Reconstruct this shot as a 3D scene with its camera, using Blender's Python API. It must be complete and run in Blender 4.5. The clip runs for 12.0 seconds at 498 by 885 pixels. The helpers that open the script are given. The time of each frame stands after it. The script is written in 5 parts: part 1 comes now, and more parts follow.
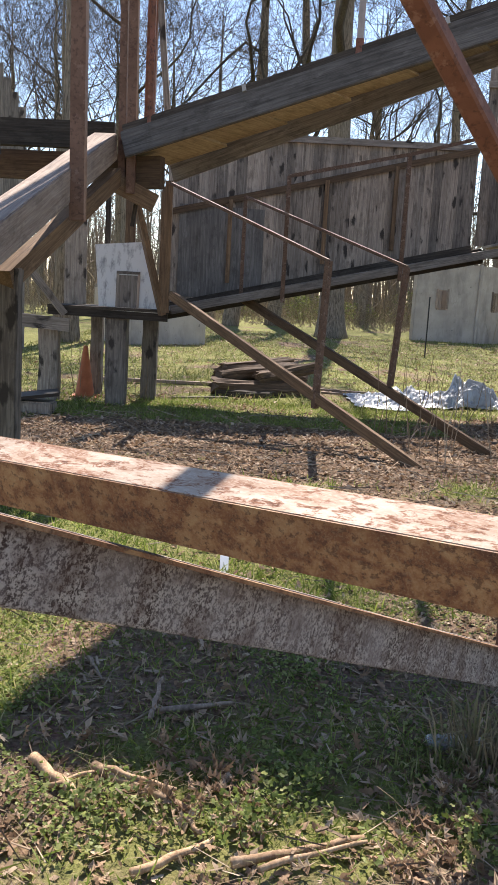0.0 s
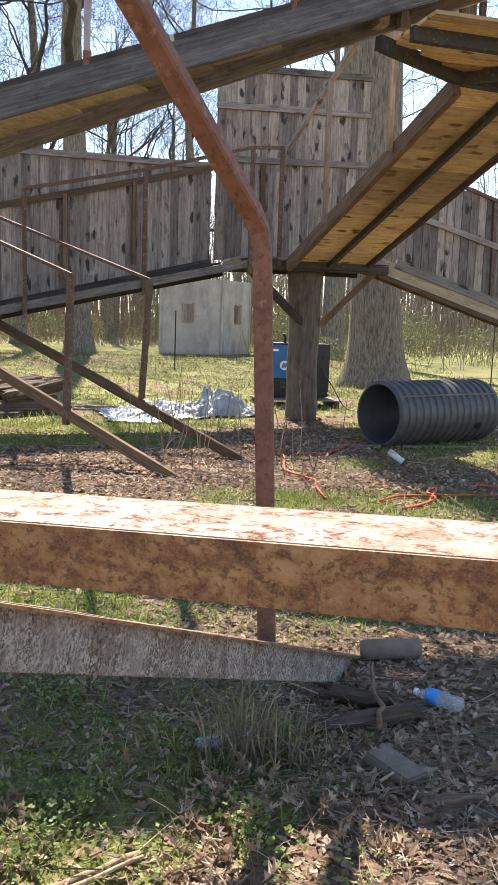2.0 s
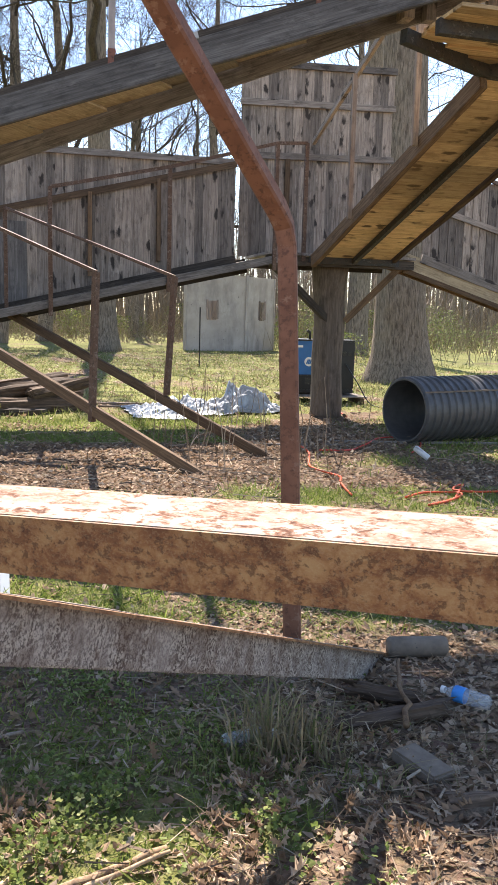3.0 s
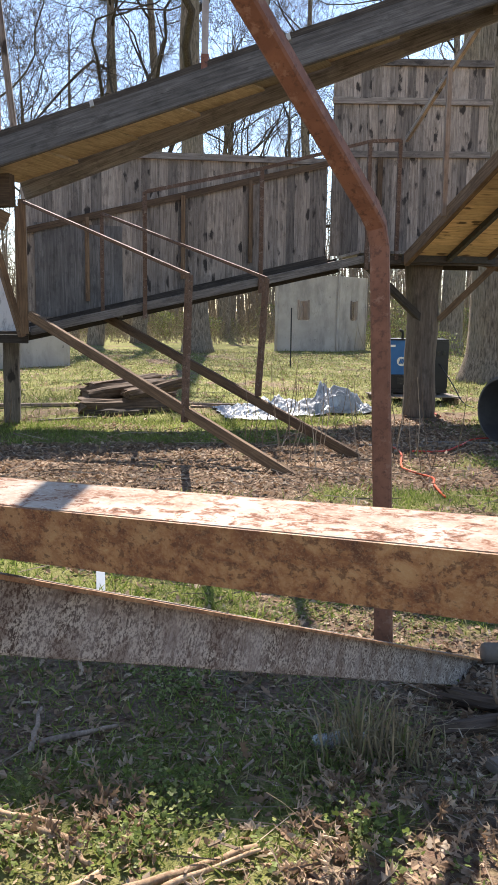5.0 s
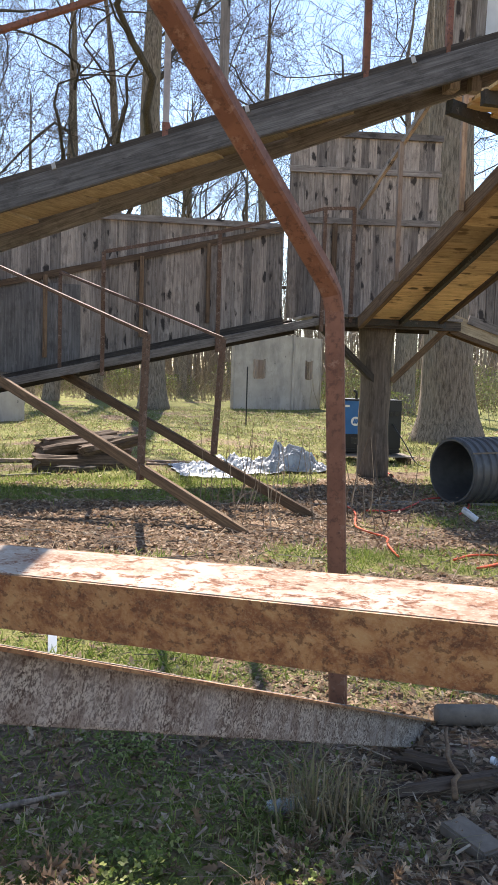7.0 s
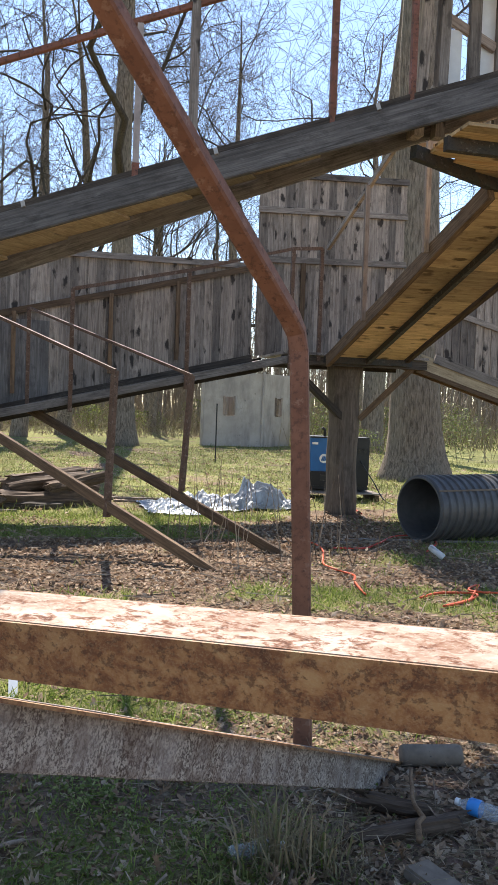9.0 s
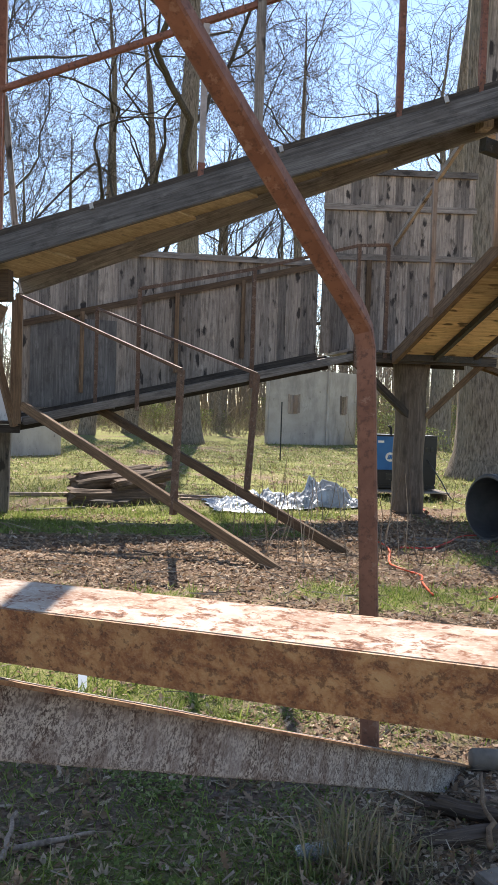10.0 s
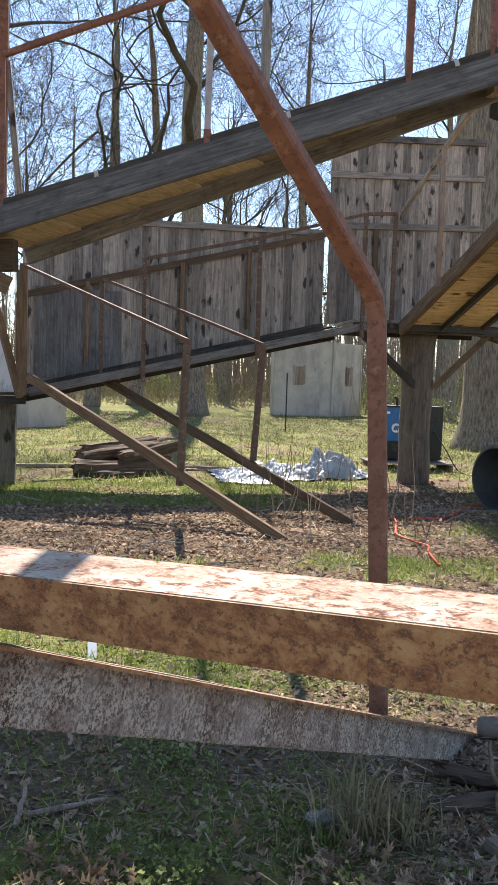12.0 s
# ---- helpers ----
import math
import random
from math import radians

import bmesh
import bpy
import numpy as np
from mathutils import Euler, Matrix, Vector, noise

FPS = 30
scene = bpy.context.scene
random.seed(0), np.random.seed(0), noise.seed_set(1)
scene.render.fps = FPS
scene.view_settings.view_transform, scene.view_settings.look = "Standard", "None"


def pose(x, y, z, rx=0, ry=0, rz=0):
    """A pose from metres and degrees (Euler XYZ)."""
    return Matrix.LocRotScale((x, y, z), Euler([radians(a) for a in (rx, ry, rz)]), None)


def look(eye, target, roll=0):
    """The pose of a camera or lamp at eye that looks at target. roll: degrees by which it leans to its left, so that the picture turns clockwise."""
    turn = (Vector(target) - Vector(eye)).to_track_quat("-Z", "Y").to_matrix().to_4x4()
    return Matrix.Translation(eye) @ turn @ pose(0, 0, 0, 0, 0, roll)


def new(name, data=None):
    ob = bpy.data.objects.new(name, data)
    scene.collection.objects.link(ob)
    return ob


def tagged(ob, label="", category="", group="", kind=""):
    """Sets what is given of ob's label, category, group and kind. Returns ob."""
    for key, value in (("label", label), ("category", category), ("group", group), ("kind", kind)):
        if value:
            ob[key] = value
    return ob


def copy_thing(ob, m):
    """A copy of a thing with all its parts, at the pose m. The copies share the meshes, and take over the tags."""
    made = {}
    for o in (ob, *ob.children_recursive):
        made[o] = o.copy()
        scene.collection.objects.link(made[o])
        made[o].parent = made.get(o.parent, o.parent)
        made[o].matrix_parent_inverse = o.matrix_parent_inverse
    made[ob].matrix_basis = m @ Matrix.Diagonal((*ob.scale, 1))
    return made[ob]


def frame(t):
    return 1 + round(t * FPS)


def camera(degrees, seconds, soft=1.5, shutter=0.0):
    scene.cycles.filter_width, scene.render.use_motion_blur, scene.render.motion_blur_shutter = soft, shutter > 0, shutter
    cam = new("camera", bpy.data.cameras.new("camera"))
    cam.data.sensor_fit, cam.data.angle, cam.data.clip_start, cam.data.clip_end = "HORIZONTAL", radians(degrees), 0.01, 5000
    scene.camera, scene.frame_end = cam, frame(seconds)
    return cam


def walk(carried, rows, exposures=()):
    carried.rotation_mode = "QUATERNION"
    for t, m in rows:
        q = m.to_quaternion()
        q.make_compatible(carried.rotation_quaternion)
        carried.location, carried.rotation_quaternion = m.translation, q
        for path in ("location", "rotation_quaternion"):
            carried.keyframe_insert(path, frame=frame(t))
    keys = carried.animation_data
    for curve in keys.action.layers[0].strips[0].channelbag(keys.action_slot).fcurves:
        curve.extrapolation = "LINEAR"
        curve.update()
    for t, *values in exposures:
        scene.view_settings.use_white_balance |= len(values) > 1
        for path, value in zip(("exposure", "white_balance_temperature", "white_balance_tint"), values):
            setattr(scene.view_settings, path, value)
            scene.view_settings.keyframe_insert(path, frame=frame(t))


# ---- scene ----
cam = camera(32.77, 12.0, soft=1.1)
PATH = [
    (0.0, pose(-0.0227, -0.0073, 1.6237, 79.873, -3.146, 1.093)),
    (0.5, pose(-0.0217, 0.0028, 1.6160, 81.027, -4.213, -9.046)),
    (1.0, pose(0.0033, 0.0129, 1.6003, 81.742, -2.619, -16.895)),
    (1.5, pose(0.0062, 0.0123, 1.6003, 81.730, -2.241, -16.044)),
    (2.0, pose(0.0090, 0.0197, 1.5953, 81.648, -1.902, -15.643)),
    (2.5, pose(0.0076, 0.0224, 1.5950, 81.498, -1.659, -14.809)),
    (4.5, pose(0.0027, 0.0162, 1.5988, 81.141, -1.224, -10.335)),
    (5.0, pose(0.0035, 0.0146, 1.6005, 81.255, -0.794, -7.918)),
    (5.5, pose(0.0032, 0.0210, 1.5993, 81.500, -0.543, -6.131)),
    (6.0, pose(0.0015, 0.0199, 1.5983, 81.810, -0.230, -5.229)),
    (6.5, pose(-0.0061, 0.0097, 1.6012, 82.271, -0.516, -6.827)),
    (6.7, pose(-0.0122, -0.0102, 1.6142, 83.481, -1.069, -8.553)),
    (8.3, pose(0.0157, -0.0266, 1.6272, 87.404, -2.296, -14.610)),
    (8.5, pose(0.0147, -0.0266, 1.6282, 87.534, -2.169, -13.396)),
    (9.0, pose(0.0137, -0.0244, 1.6261, 87.720, -2.042, -12.885)),
    (9.5, pose(0.0131, -0.0252, 1.6281, 87.615, -1.870, -9.730)),
    (10.0, pose(0.0075, -0.0170, 1.6261, 87.459, -1.848, -8.514)),
    (10.5, pose(0.0040, -0.0148, 1.6241, 87.084, -1.946, -8.289)),
    (11.0, pose(0.0063, -0.0112, 1.6221, 86.477, -1.978, -8.043)),
    (11.5, pose(-0.0094, -0.0096, 1.6252, 86.000, -2.020, -8.107)),
    (12.0, pose(-0.0111, 0.0060, 1.6172, 85.524, -1.771, -8.211)),
]
walk(cam, PATH, [(0.0, 1.55, 6830, 16), (1.0, 1.92, 6900, 16), (2.7, 2.02, 6930, 16), (5.5, 1.73, 6800, 15), (6.7, 1.84, 6870, 15), (8.3, 1.68, 6710, 13), (12.0, 1.76, 6700, 13)])

# ---------------------------------------------------------------- light
SUN_ELEV = 51.0
world = bpy.data.worlds.new("sky")
scene.world = world
world.use_nodes = True
wn = world.node_tree.nodes
sky = wn.new("ShaderNodeTexSky")
sky.sky_type = "NISHITA"
sky.sun_disc = False
sky.sun_elevation = radians(SUN_ELEV)
sky.sun_rotation = radians(4.2)
sky.air_density, sky.dust_density, sky.ozone_density = 1.0, 0.12, 2.0
wn["Background"].inputs["Strength"].default_value = 0.084
world.node_tree.links.new(sky.outputs["Color"], wn["Background"].inputs["Color"])
sun_data = bpy.data.lights.new("sun", "SUN")
sun_data.energy, sun_data.angle, sun_data.color = 4.6, radians(0.53), (1.0, 0.95, 0.87)
sun = new("sun", sun_data)
sun.matrix_world = look((2.8, 60 * math.cos(radians(SUN_ELEV)), 60 * math.sin(radians(SUN_ELEV))), (0, 0, 0))


# ---------------------------------------------------------------- materials
class Mat:
    """A node material under construction."""

    def __init__(self, name, rough=0.8, metal=0.0, spec=0.4):
        self.m = bpy.data.materials.new(name)
        self.m.use_nodes = True
        self.t = self.m.node_tree
        self.b = self.t.nodes["Principled BSDF"]
        self.b.inputs["Roughness"].default_value = rough
        self.b.inputs["Metallic"].default_value = metal
        self.b.inputs["Specular IOR Level"].default_value = spec
        self.co = self.node("ShaderNodeTexCoord").outputs["Object"]
        info = self.node("ShaderNodeObjectInfo")
        self.rand = info.outputs["Random"]

    def node(self, kind, **props):
        n = self.t.nodes.new(kind)
        for k, v in props.items():
            n.inputs[k].default_value = v
        return n

    def link(self, a, b):
        self.t.links.new(a, b)

    def shifted(self, scale):
        """Object coordinates, scaled, moved by the object's own random number."""
        mp = self.node("ShaderNodeMapping")
        mp.inputs["Scale"].default_value = scale
        mul = self.node("ShaderNodeVectorMath")
        mul.operation = "SCALE"
        mul.inputs[0].default_value = (37.0, 53.0, 71.0)
        self.link(self.rand, mul.inputs["Scale"])
        self.link(self.co, mp.inputs["Vector"])
        self.link(mul.outputs[0], mp.inputs["Location"])
        return mp.outputs["Vector"]

    def noise(self, vec, scale, detail=4.0, rough=0.6, dist=0.0):
        n = self.node("ShaderNodeTexNoise", Scale=scale, Detail=detail, Roughness=rough, Distortion=dist)
        self.link(vec, n.inputs["Vector"])
        return n.outputs["Fac"]

    def voronoi(self, vec, scale, out="Distance"):
        n = self.node("ShaderNodeTexVoronoi", Scale=scale)
        self.link(vec, n.inputs["Vector"])
        return n.outputs[out]

    def ramp(self, fac, stops):
        r = self.t.nodes.new("ShaderNodeValToRGB")
        el = r.color_ramp.elements
        while len(el) < len(stops):
            el.new(0.5)
        for e, (p, c) in zip(el, stops):
            e.position = p
            e.color = (*c, 1) if len(c) == 3 else c
        self.link(fac, r.inputs["Fac"])
        return r.outputs["Color"]

    def mask(self, fac, lo, hi):
        return self.ramp(fac, [(lo, (0, 0, 0)), (hi, (1, 1, 1))])

    def mix(self, fac, a, b, mode="MIX"):
        n = self.t.nodes.new("ShaderNodeMix")
        n.data_type = "RGBA"
        n.blend_type = mode
        ins = [n.inputs[0], n.inputs[6], n.inputs[7]]
        for s, v in zip(ins, (fac, a, b)):
            if isinstance(v, (int, float)):
                s.default_value = v
            elif isinstance(v, tuple):
                s.default_value = (*v, 1)
            else:
                self.link(v, s)
        return n.outputs[2]

    def color(self, c):
        if isinstance(c, tuple):
            self.b.inputs["Base Color"].default_value = (*c, 1)
        else:
            self.link(c, self.b.inputs["Base Color"])

    def roughness(self, fac, lo, hi):
        mr = self.node("ShaderNodeMapRange")
        mr.inputs["To Min"].default_value, mr.inputs["To Max"].default_value = lo, hi
        self.link(fac, mr.inputs["Value"])
        self.link(mr.outputs[0], self.b.inputs["Roughness"])

    def bump(self, fac, strength=0.4, dist=0.005):
        n = self.node("ShaderNodeBump", Strength=strength, Distance=dist)
        self.link(fac, n.inputs["Height"])
        self.link(n.outputs["Normal"], self.b.inputs["Normal"])


def wood(name, pale, mid, dark, knots=True, rough=0.85, tint=0.45, stain=None):
    """Planks and timbers: the grain runs along the piece's own z."""
    w = Mat(name, rough, spec=0.25)
    grain = w.noise(w.shifted((26, 26, 1.1)), 1.6, 6, 0.65, 0.6)
    fine = w.noise(w.shifted((140, 140, 4)), 1.0, 3, 0.6)
    col = w.ramp(grain, [(0.3, dark), (0.5, mid), (0.72, pale)])
    col = w.mix(w.mask(fine, 0.35, 0.6), w.mix(0.5, col, dark), col)
    blot = w.noise(w.shifted((2.2, 2.2, 0.9)), 1.5, 4, 0.6)
    col = w.mix(w.mask(blot, 0.42, 0.72), col, w.mix(tint, col, stain or dark))
    mott = w.noise(w.shifted((9, 9, 4)), 1.0, 6, 0.75)
    col = w.mix(w.mask(mott, 0.50, 0.66), col, w.mix(0.55, col, tuple(0.6 * c for c in dark)))
    pale_spots = w.noise(w.shifted((7, 7, 2.5)), 1.7, 5, 0.7)
    col = w.mix(w.mask(pale_spots, 0.60, 0.72), col, w.mix(0.5, col, pale))
    per = w.ramp(w.rand, [(0.0, (0.52, 0.51, 0.50)), (0.5, (0.95, 0.92, 0.88)), (1.0, (1.26, 1.20, 1.12))])
    col = w.mix(1.0, col, per, "MULTIPLY")
    if knots:
        d = w.voronoi(w.shifted((6.5, 6.5, 3.0)), 1.0)
        wob = w.node("ShaderNodeMath")
        wob.operation = "MULTIPLY_ADD"
        wob.inputs[1].default_value = 0.7
        w.link(w.noise(w.shifted((16, 16, 7)), 1.0, 3, 0.6), wob.inputs[0])
        w.link(d, wob.inputs[2])
        d = wob.outputs[0]
        some = w.noise(w.shifted((3.1, 3.1, 2.0)), 1.3, 2, 0.5)
        spot = w.mix(1.0, w.ramp(d, [(0.53, (1, 1, 1)), (0.66, (0, 0, 0))]), w.mask(some, 0.38, 0.50), "MULTIPLY")
        col = w.mix(spot, col, tuple(0.35 * c for c in dark))
    w.color(col)
    w.bump(grain, 0.5, 0.004)
    return w.m


def rusted(name, paint, rust, dark, pale, lo=0.42, hi=0.6, scale=9.0, streak=(1, 1, 1), rough=(0.55, 0.9), pits=0.5):
    """Steel with old paint that rust breaks through."""
    r = Mat(name, 0.7, 0.0, 0.4)
    v = r.shifted(streak)
    big = r.noise(v, scale, 5, 0.65, 0.3)
    small = r.noise(v, scale * 6, 4, 0.7)
    col = r.mix(r.mask(big, lo, hi), paint, rust)
    col = r.mix(r.mask(small, 0.52, 0.64), col, dark)
    flake = r.noise(v, scale * 2.3, 6, 0.75)
    col = r.mix(r.mask(flake, 0.57, 0.63), col, pale)
    r.color(col)
    r.roughness(big, *rough)
    r.bump(small, pits, 0.003)
    return r.m


GREY_WOOD = wood("weathered grey wood", (0.40, 0.36, 0.325), (0.28, 0.25, 0.225), (0.125, 0.108, 0.096))
FASCIA = wood("dark weathered fascia", (0.30, 0.288, 0.28), (0.20, 0.191, 0.187), (0.078, 0.072, 0.069), knots=False, tint=0.55)
PLYWOOD = wood("dark weathered plywood", (0.27, 0.26, 0.255), (0.185, 0.178, 0.175), (0.08, 0.075, 0.072), knots=False, tint=0.6)
BROWN_POST = rusted("brown painted post", (0.17, 0.095, 0.062), (0.13, 0.07, 0.045), (0.09, 0.045, 0.03), (0.20, 0.12, 0.085), scale=4.0, pits=0.15)
FENCE_WOOD = wood("weathered fence board", (0.48, 0.425, 0.375), (0.345, 0.30, 0.262), (0.125, 0.105, 0.092))
DARK_WOOD = wood("dark damp wood", (0.12, 0.105, 0.09), (0.075, 0.063, 0.053), (0.03, 0.025, 0.021), knots=False)
BROWN_WOOD = wood("brown stained wood", (0.27, 0.185, 0.115), (0.18, 0.12, 0.075), (0.085, 0.055, 0.035), knots=False)
FRESH_WOOD = wood("fresh pine plank", (0.76, 0.60, 0.36), (0.66, 0.49, 0.275), (0.40, 0.26, 0.13), tint=0.25)
AGED_PINE = wood("aged pine plank", (0.52, 0.435, 0.30), (0.41, 0.335, 0.225), (0.23, 0.18, 0.115), knots=False, tint=0.35)
POST_WOOD = wood("brown weathered pole", (0.38, 0.31, 0.255), (0.27, 0.215, 0.172), (0.12, 0.094, 0.076), knots=False)
PALE_WOOD = wood("pale new lumber", (0.46, 0.385, 0.325), (0.345, 0.28, 0.235), (0.20, 0.15, 0.122), knots=False, tint=0.35)
ROTTEN = wood("rotten timber", (0.25, 0.18, 0.13), (0.135, 0.095, 0.068), (0.042, 0.029, 0.021), knots=False)
RED_STEEL = rusted("red-brown primed steel", (0.20, 0.075, 0.045), (0.15, 0.06, 0.03), (0.07, 0.03, 0.02), (0.26, 0.12, 0.08), scale=5.0, rough=(0.5, 0.8), pits=0.25)
RUST_POST = rusted("rusty steel post", (0.22, 0.095, 0.055), (0.17, 0.072, 0.042), (0.12, 0.05, 0.03), (0.25, 0.13, 0.085), scale=5.0, rough=(0.6, 0.9), pits=0.3)


def rail_side():
    """Ochre paint under soft brown rust clouds, with small dark pits."""
    r = Mat("ochre rust on old paint", 0.65, 0.0, 0.35)
    cloud = r.noise(r.shifted((1, 1, 0.85)), 25.0, 6, 0.66, 0.4)
    broad = r.noise(r.shifted((1, 1, 0.6)), 5.0, 3, 0.6)
    pit = r.noise(r.shifted((1, 1, 1)), 75.0, 4, 0.65)
    fine = r.noise(r.shifted((1, 1, 1)), 260.0, 3, 0.7)
    col = r.ramp(cloud, [(0.36, (0.36, 0.22, 0.105)), (0.46, (0.30, 0.16, 0.072)), (0.545, (0.20, 0.092, 0.042)), (0.64, (0.12, 0.052, 0.027))])
    col = r.mix(r.mask(broad, 0.44, 0.60), col, r.mix(0.45, col, (0.17, 0.07, 0.032)))
    col = r.mix(r.mask(pit, 0.54, 0.60), col, r.mix(0.65, col, (0.06, 0.026, 0.016)))
    col = r.mix(r.mask(fine, 0.50, 0.60), col, r.mix(0.22, col, (0.42, 0.31, 0.19)))
    r.color(col)
    r.roughness(cloud, 0.5, 0.85)
    r.bump(pit, 0.35, 0.002)
    return r.m


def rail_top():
    """Chalky cream paint, flaked to rust in long fine patches, paled to carry sunlight."""
    r = Mat("cream paint over rust paled for sunlight", 0.8, 0.0, 0.12)
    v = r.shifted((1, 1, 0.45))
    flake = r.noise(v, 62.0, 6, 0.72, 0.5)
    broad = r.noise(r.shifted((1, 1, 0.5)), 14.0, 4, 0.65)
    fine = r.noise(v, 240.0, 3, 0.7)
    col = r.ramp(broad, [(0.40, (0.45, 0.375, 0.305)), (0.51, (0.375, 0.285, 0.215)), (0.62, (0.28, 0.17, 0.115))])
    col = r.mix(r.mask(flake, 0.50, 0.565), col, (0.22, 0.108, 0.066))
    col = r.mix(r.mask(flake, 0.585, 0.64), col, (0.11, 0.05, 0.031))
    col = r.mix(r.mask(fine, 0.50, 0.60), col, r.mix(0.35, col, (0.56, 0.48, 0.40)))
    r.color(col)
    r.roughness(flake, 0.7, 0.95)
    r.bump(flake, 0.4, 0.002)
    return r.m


RAIL_STEEL = rail_side()
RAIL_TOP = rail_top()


def plate_material():
    """Peeling paint: fine flakes in upright bands, with rust between."""
    p = Mat("peeling white paint on rusty plate", 0.8, 0.0, 0.3)
    flake = p.noise(p.shifted((1, 0.8, 1)), 140.0, 6, 0.8)
    blot = p.noise(p.shifted((1, 1, 1)), 16.0, 4, 0.65)
    band = p.noise(p.shifted((0.2, 0.35, 7)), 2.2, 3, 0.6)
    col = p.mix(p.mask(flake, 0.46, 0.53), (0.045, 0.028, 0.022), (0.41, 0.365, 0.315))
    col = p.mix(p.mask(blot, 0.45, 0.58), col, p.mix(0.6, col, (0.085, 0.05, 0.037)))
    col = p.mix(p.mask(band, 0.42, 0.66), col, p.mix(0.5, col, (0.30, 0.265, 0.245)))
    p.color(col)
    p.bump(flake, 0.7, 0.003)
    return p.m


PLANK_STEEL = plate_material()
DARK_STEEL = rusted("dark weathered steel", (0.034, 0.035, 0.032), (0.055, 0.042, 0.032), (0.02, 0.02, 0.018), (0.11, 0.105, 0.095), scale=6.0, pits=0.2)
BROWN_STEEL = rusted("brown railing steel", (0.13, 0.078, 0.052), (0.10, 0.055, 0.034), (0.05, 0.03, 0.02), (0.20, 0.15, 0.12), scale=8.0, pits=0.2)


def bark_material(name, pale, dark):
    b = Mat(name, 0.95, spec=0.1)
    v = b.shifted((1, 1, 0.13))
    ridge = b.noise(v, 26.0, 5, 0.72, 0.5)
    patch = b.noise(b.co, 0.7, 3, 0.6)
    col = b.ramp(ridge, [(0.38, dark), (0.62, pale)])
    col = b.mix(b.mask(patch, 0.45, 0.7), col, b.mix(0.35, col, (0.16, 0.16, 0.13)))
    b.color(col)
    b.bump(ridge, 1.0, 0.04)
    return b.m


BARK = bark_material("furrowed grey bark", (0.30, 0.245, 0.195), (0.095, 0.075, 0.058))
# bark tones lifted for the far stems: haze put into the colour
FAR_BARK = bark_material("woodland bark paled for haze", (0.30, 0.25, 0.205), (0.15, 0.122, 0.10))
TWIG_BARK = bark_material("twig bark", (0.10, 0.083, 0.07), (0.042, 0.035, 0.03))


def plain(name, c, rough=0.6, metal=0.0, vary=0.25, scale=8.0, bump=0.1):
    p = Mat(name, rough, metal)
    n = p.noise(p.shifted((1, 1, 1)), scale, 5, 0.6)
    p.color(p.mix(p.mask(n, 0.3, 0.75), c, tuple(x * (1 - vary) for x in c)))
    p.roughness(n, max(0.05, rough - 0.12), min(1.0, rough + 0.12))
    p.bump(n, bump, 0.003)
    return p.m


BLACK_PLASTIC = plain("black corrugated plastic", (0.088, 0.086, 0.087), 0.40, vary=0.45)
TARP = plain("silver tarp", (0.40, 0.42, 0.44), 0.28, 0.2, vary=0.4, scale=5)
TARP_BLUE = plain("pale blue tarp", (0.30, 0.345, 0.40), 0.35, vary=0.5, scale=5)
BLUE = plain("blue enamel", (0.02, 0.13, 0.36), 0.35, vary=0.2)
BLACK = plain("black enamel", (0.015, 0.015, 0.016), 0.4, vary=0.3)
FADED_PINK = plain("faded pinkish white paint", (0.40, 0.345, 0.32), 0.7, vary=0.4, scale=12)
WHITE = plain("white paint", (0.78, 0.78, 0.76), 0.6, vary=0.15)
ORANGE_CORD = plain("orange cord", (0.72, 0.10, 0.03), 0.5)
RED_CORD = plain("red cord", (0.62, 0.07, 0.05), 0.5)
CONE_ORANGE = plain("faded cone orange", (0.50, 0.16, 0.07), 0.7, vary=0.4)
STONE = plain("grey concrete block", (0.19, 0.15, 0.115), 0.9, vary=0.4, scale=20, bump=0.6)
LABEL_BLUE = plain("blue bottle label", (0.03, 0.24, 0.62), 0.4)
GLASSY = Mat("clear plastic", 0.12, 0.0, 0.5)
GLASSY.color((0.75, 0.82, 0.86))
GLASSY.b.inputs["Alpha"].default_value = 0.22
GLASSY = GLASSY.m


def stucco():
    s = Mat("stained whitewash", 0.95, spec=0.15)
    n = s.noise(s.co, 1.2, 6, 0.65)
    drip = s.noise(s.shifted((1.3, 1.3, 0.45)), 1.4, 6, 0.7)
    spots = s.noise(s.co, 7.0, 4, 0.7)
    c = s.mix(s.mask(n, 0.35, 0.7), (0.48, 0.42, 0.36), (0.37, 0.315, 0.265))
    c = s.mix(s.mask(drip, 0.46, 0.70), c, (0.27, 0.235, 0.205))
    c = s.mix(s.mask(spots, 0.64, 0.72), c, (0.20, 0.18, 0.16))
    s.color(c)
    s.bump(spots, 0.3, 0.01)
    return s.m


STUCCO = stucco()


def white_board():
    s = Mat("mildewed white board", 0.8, spec=0.2)
    n = s.noise(s.shifted((14, 14, 5)), 1.0, 5, 0.7)
    c = s.mix(s.mask(n, 0.5, 0.66), (0.56, 0.56, 0.56), (0.26, 0.26, 0.27))
    s.color(c)
    s.bump(n, 0.2, 0.003)
    return s.m


BOARD_WHITE = white_board()


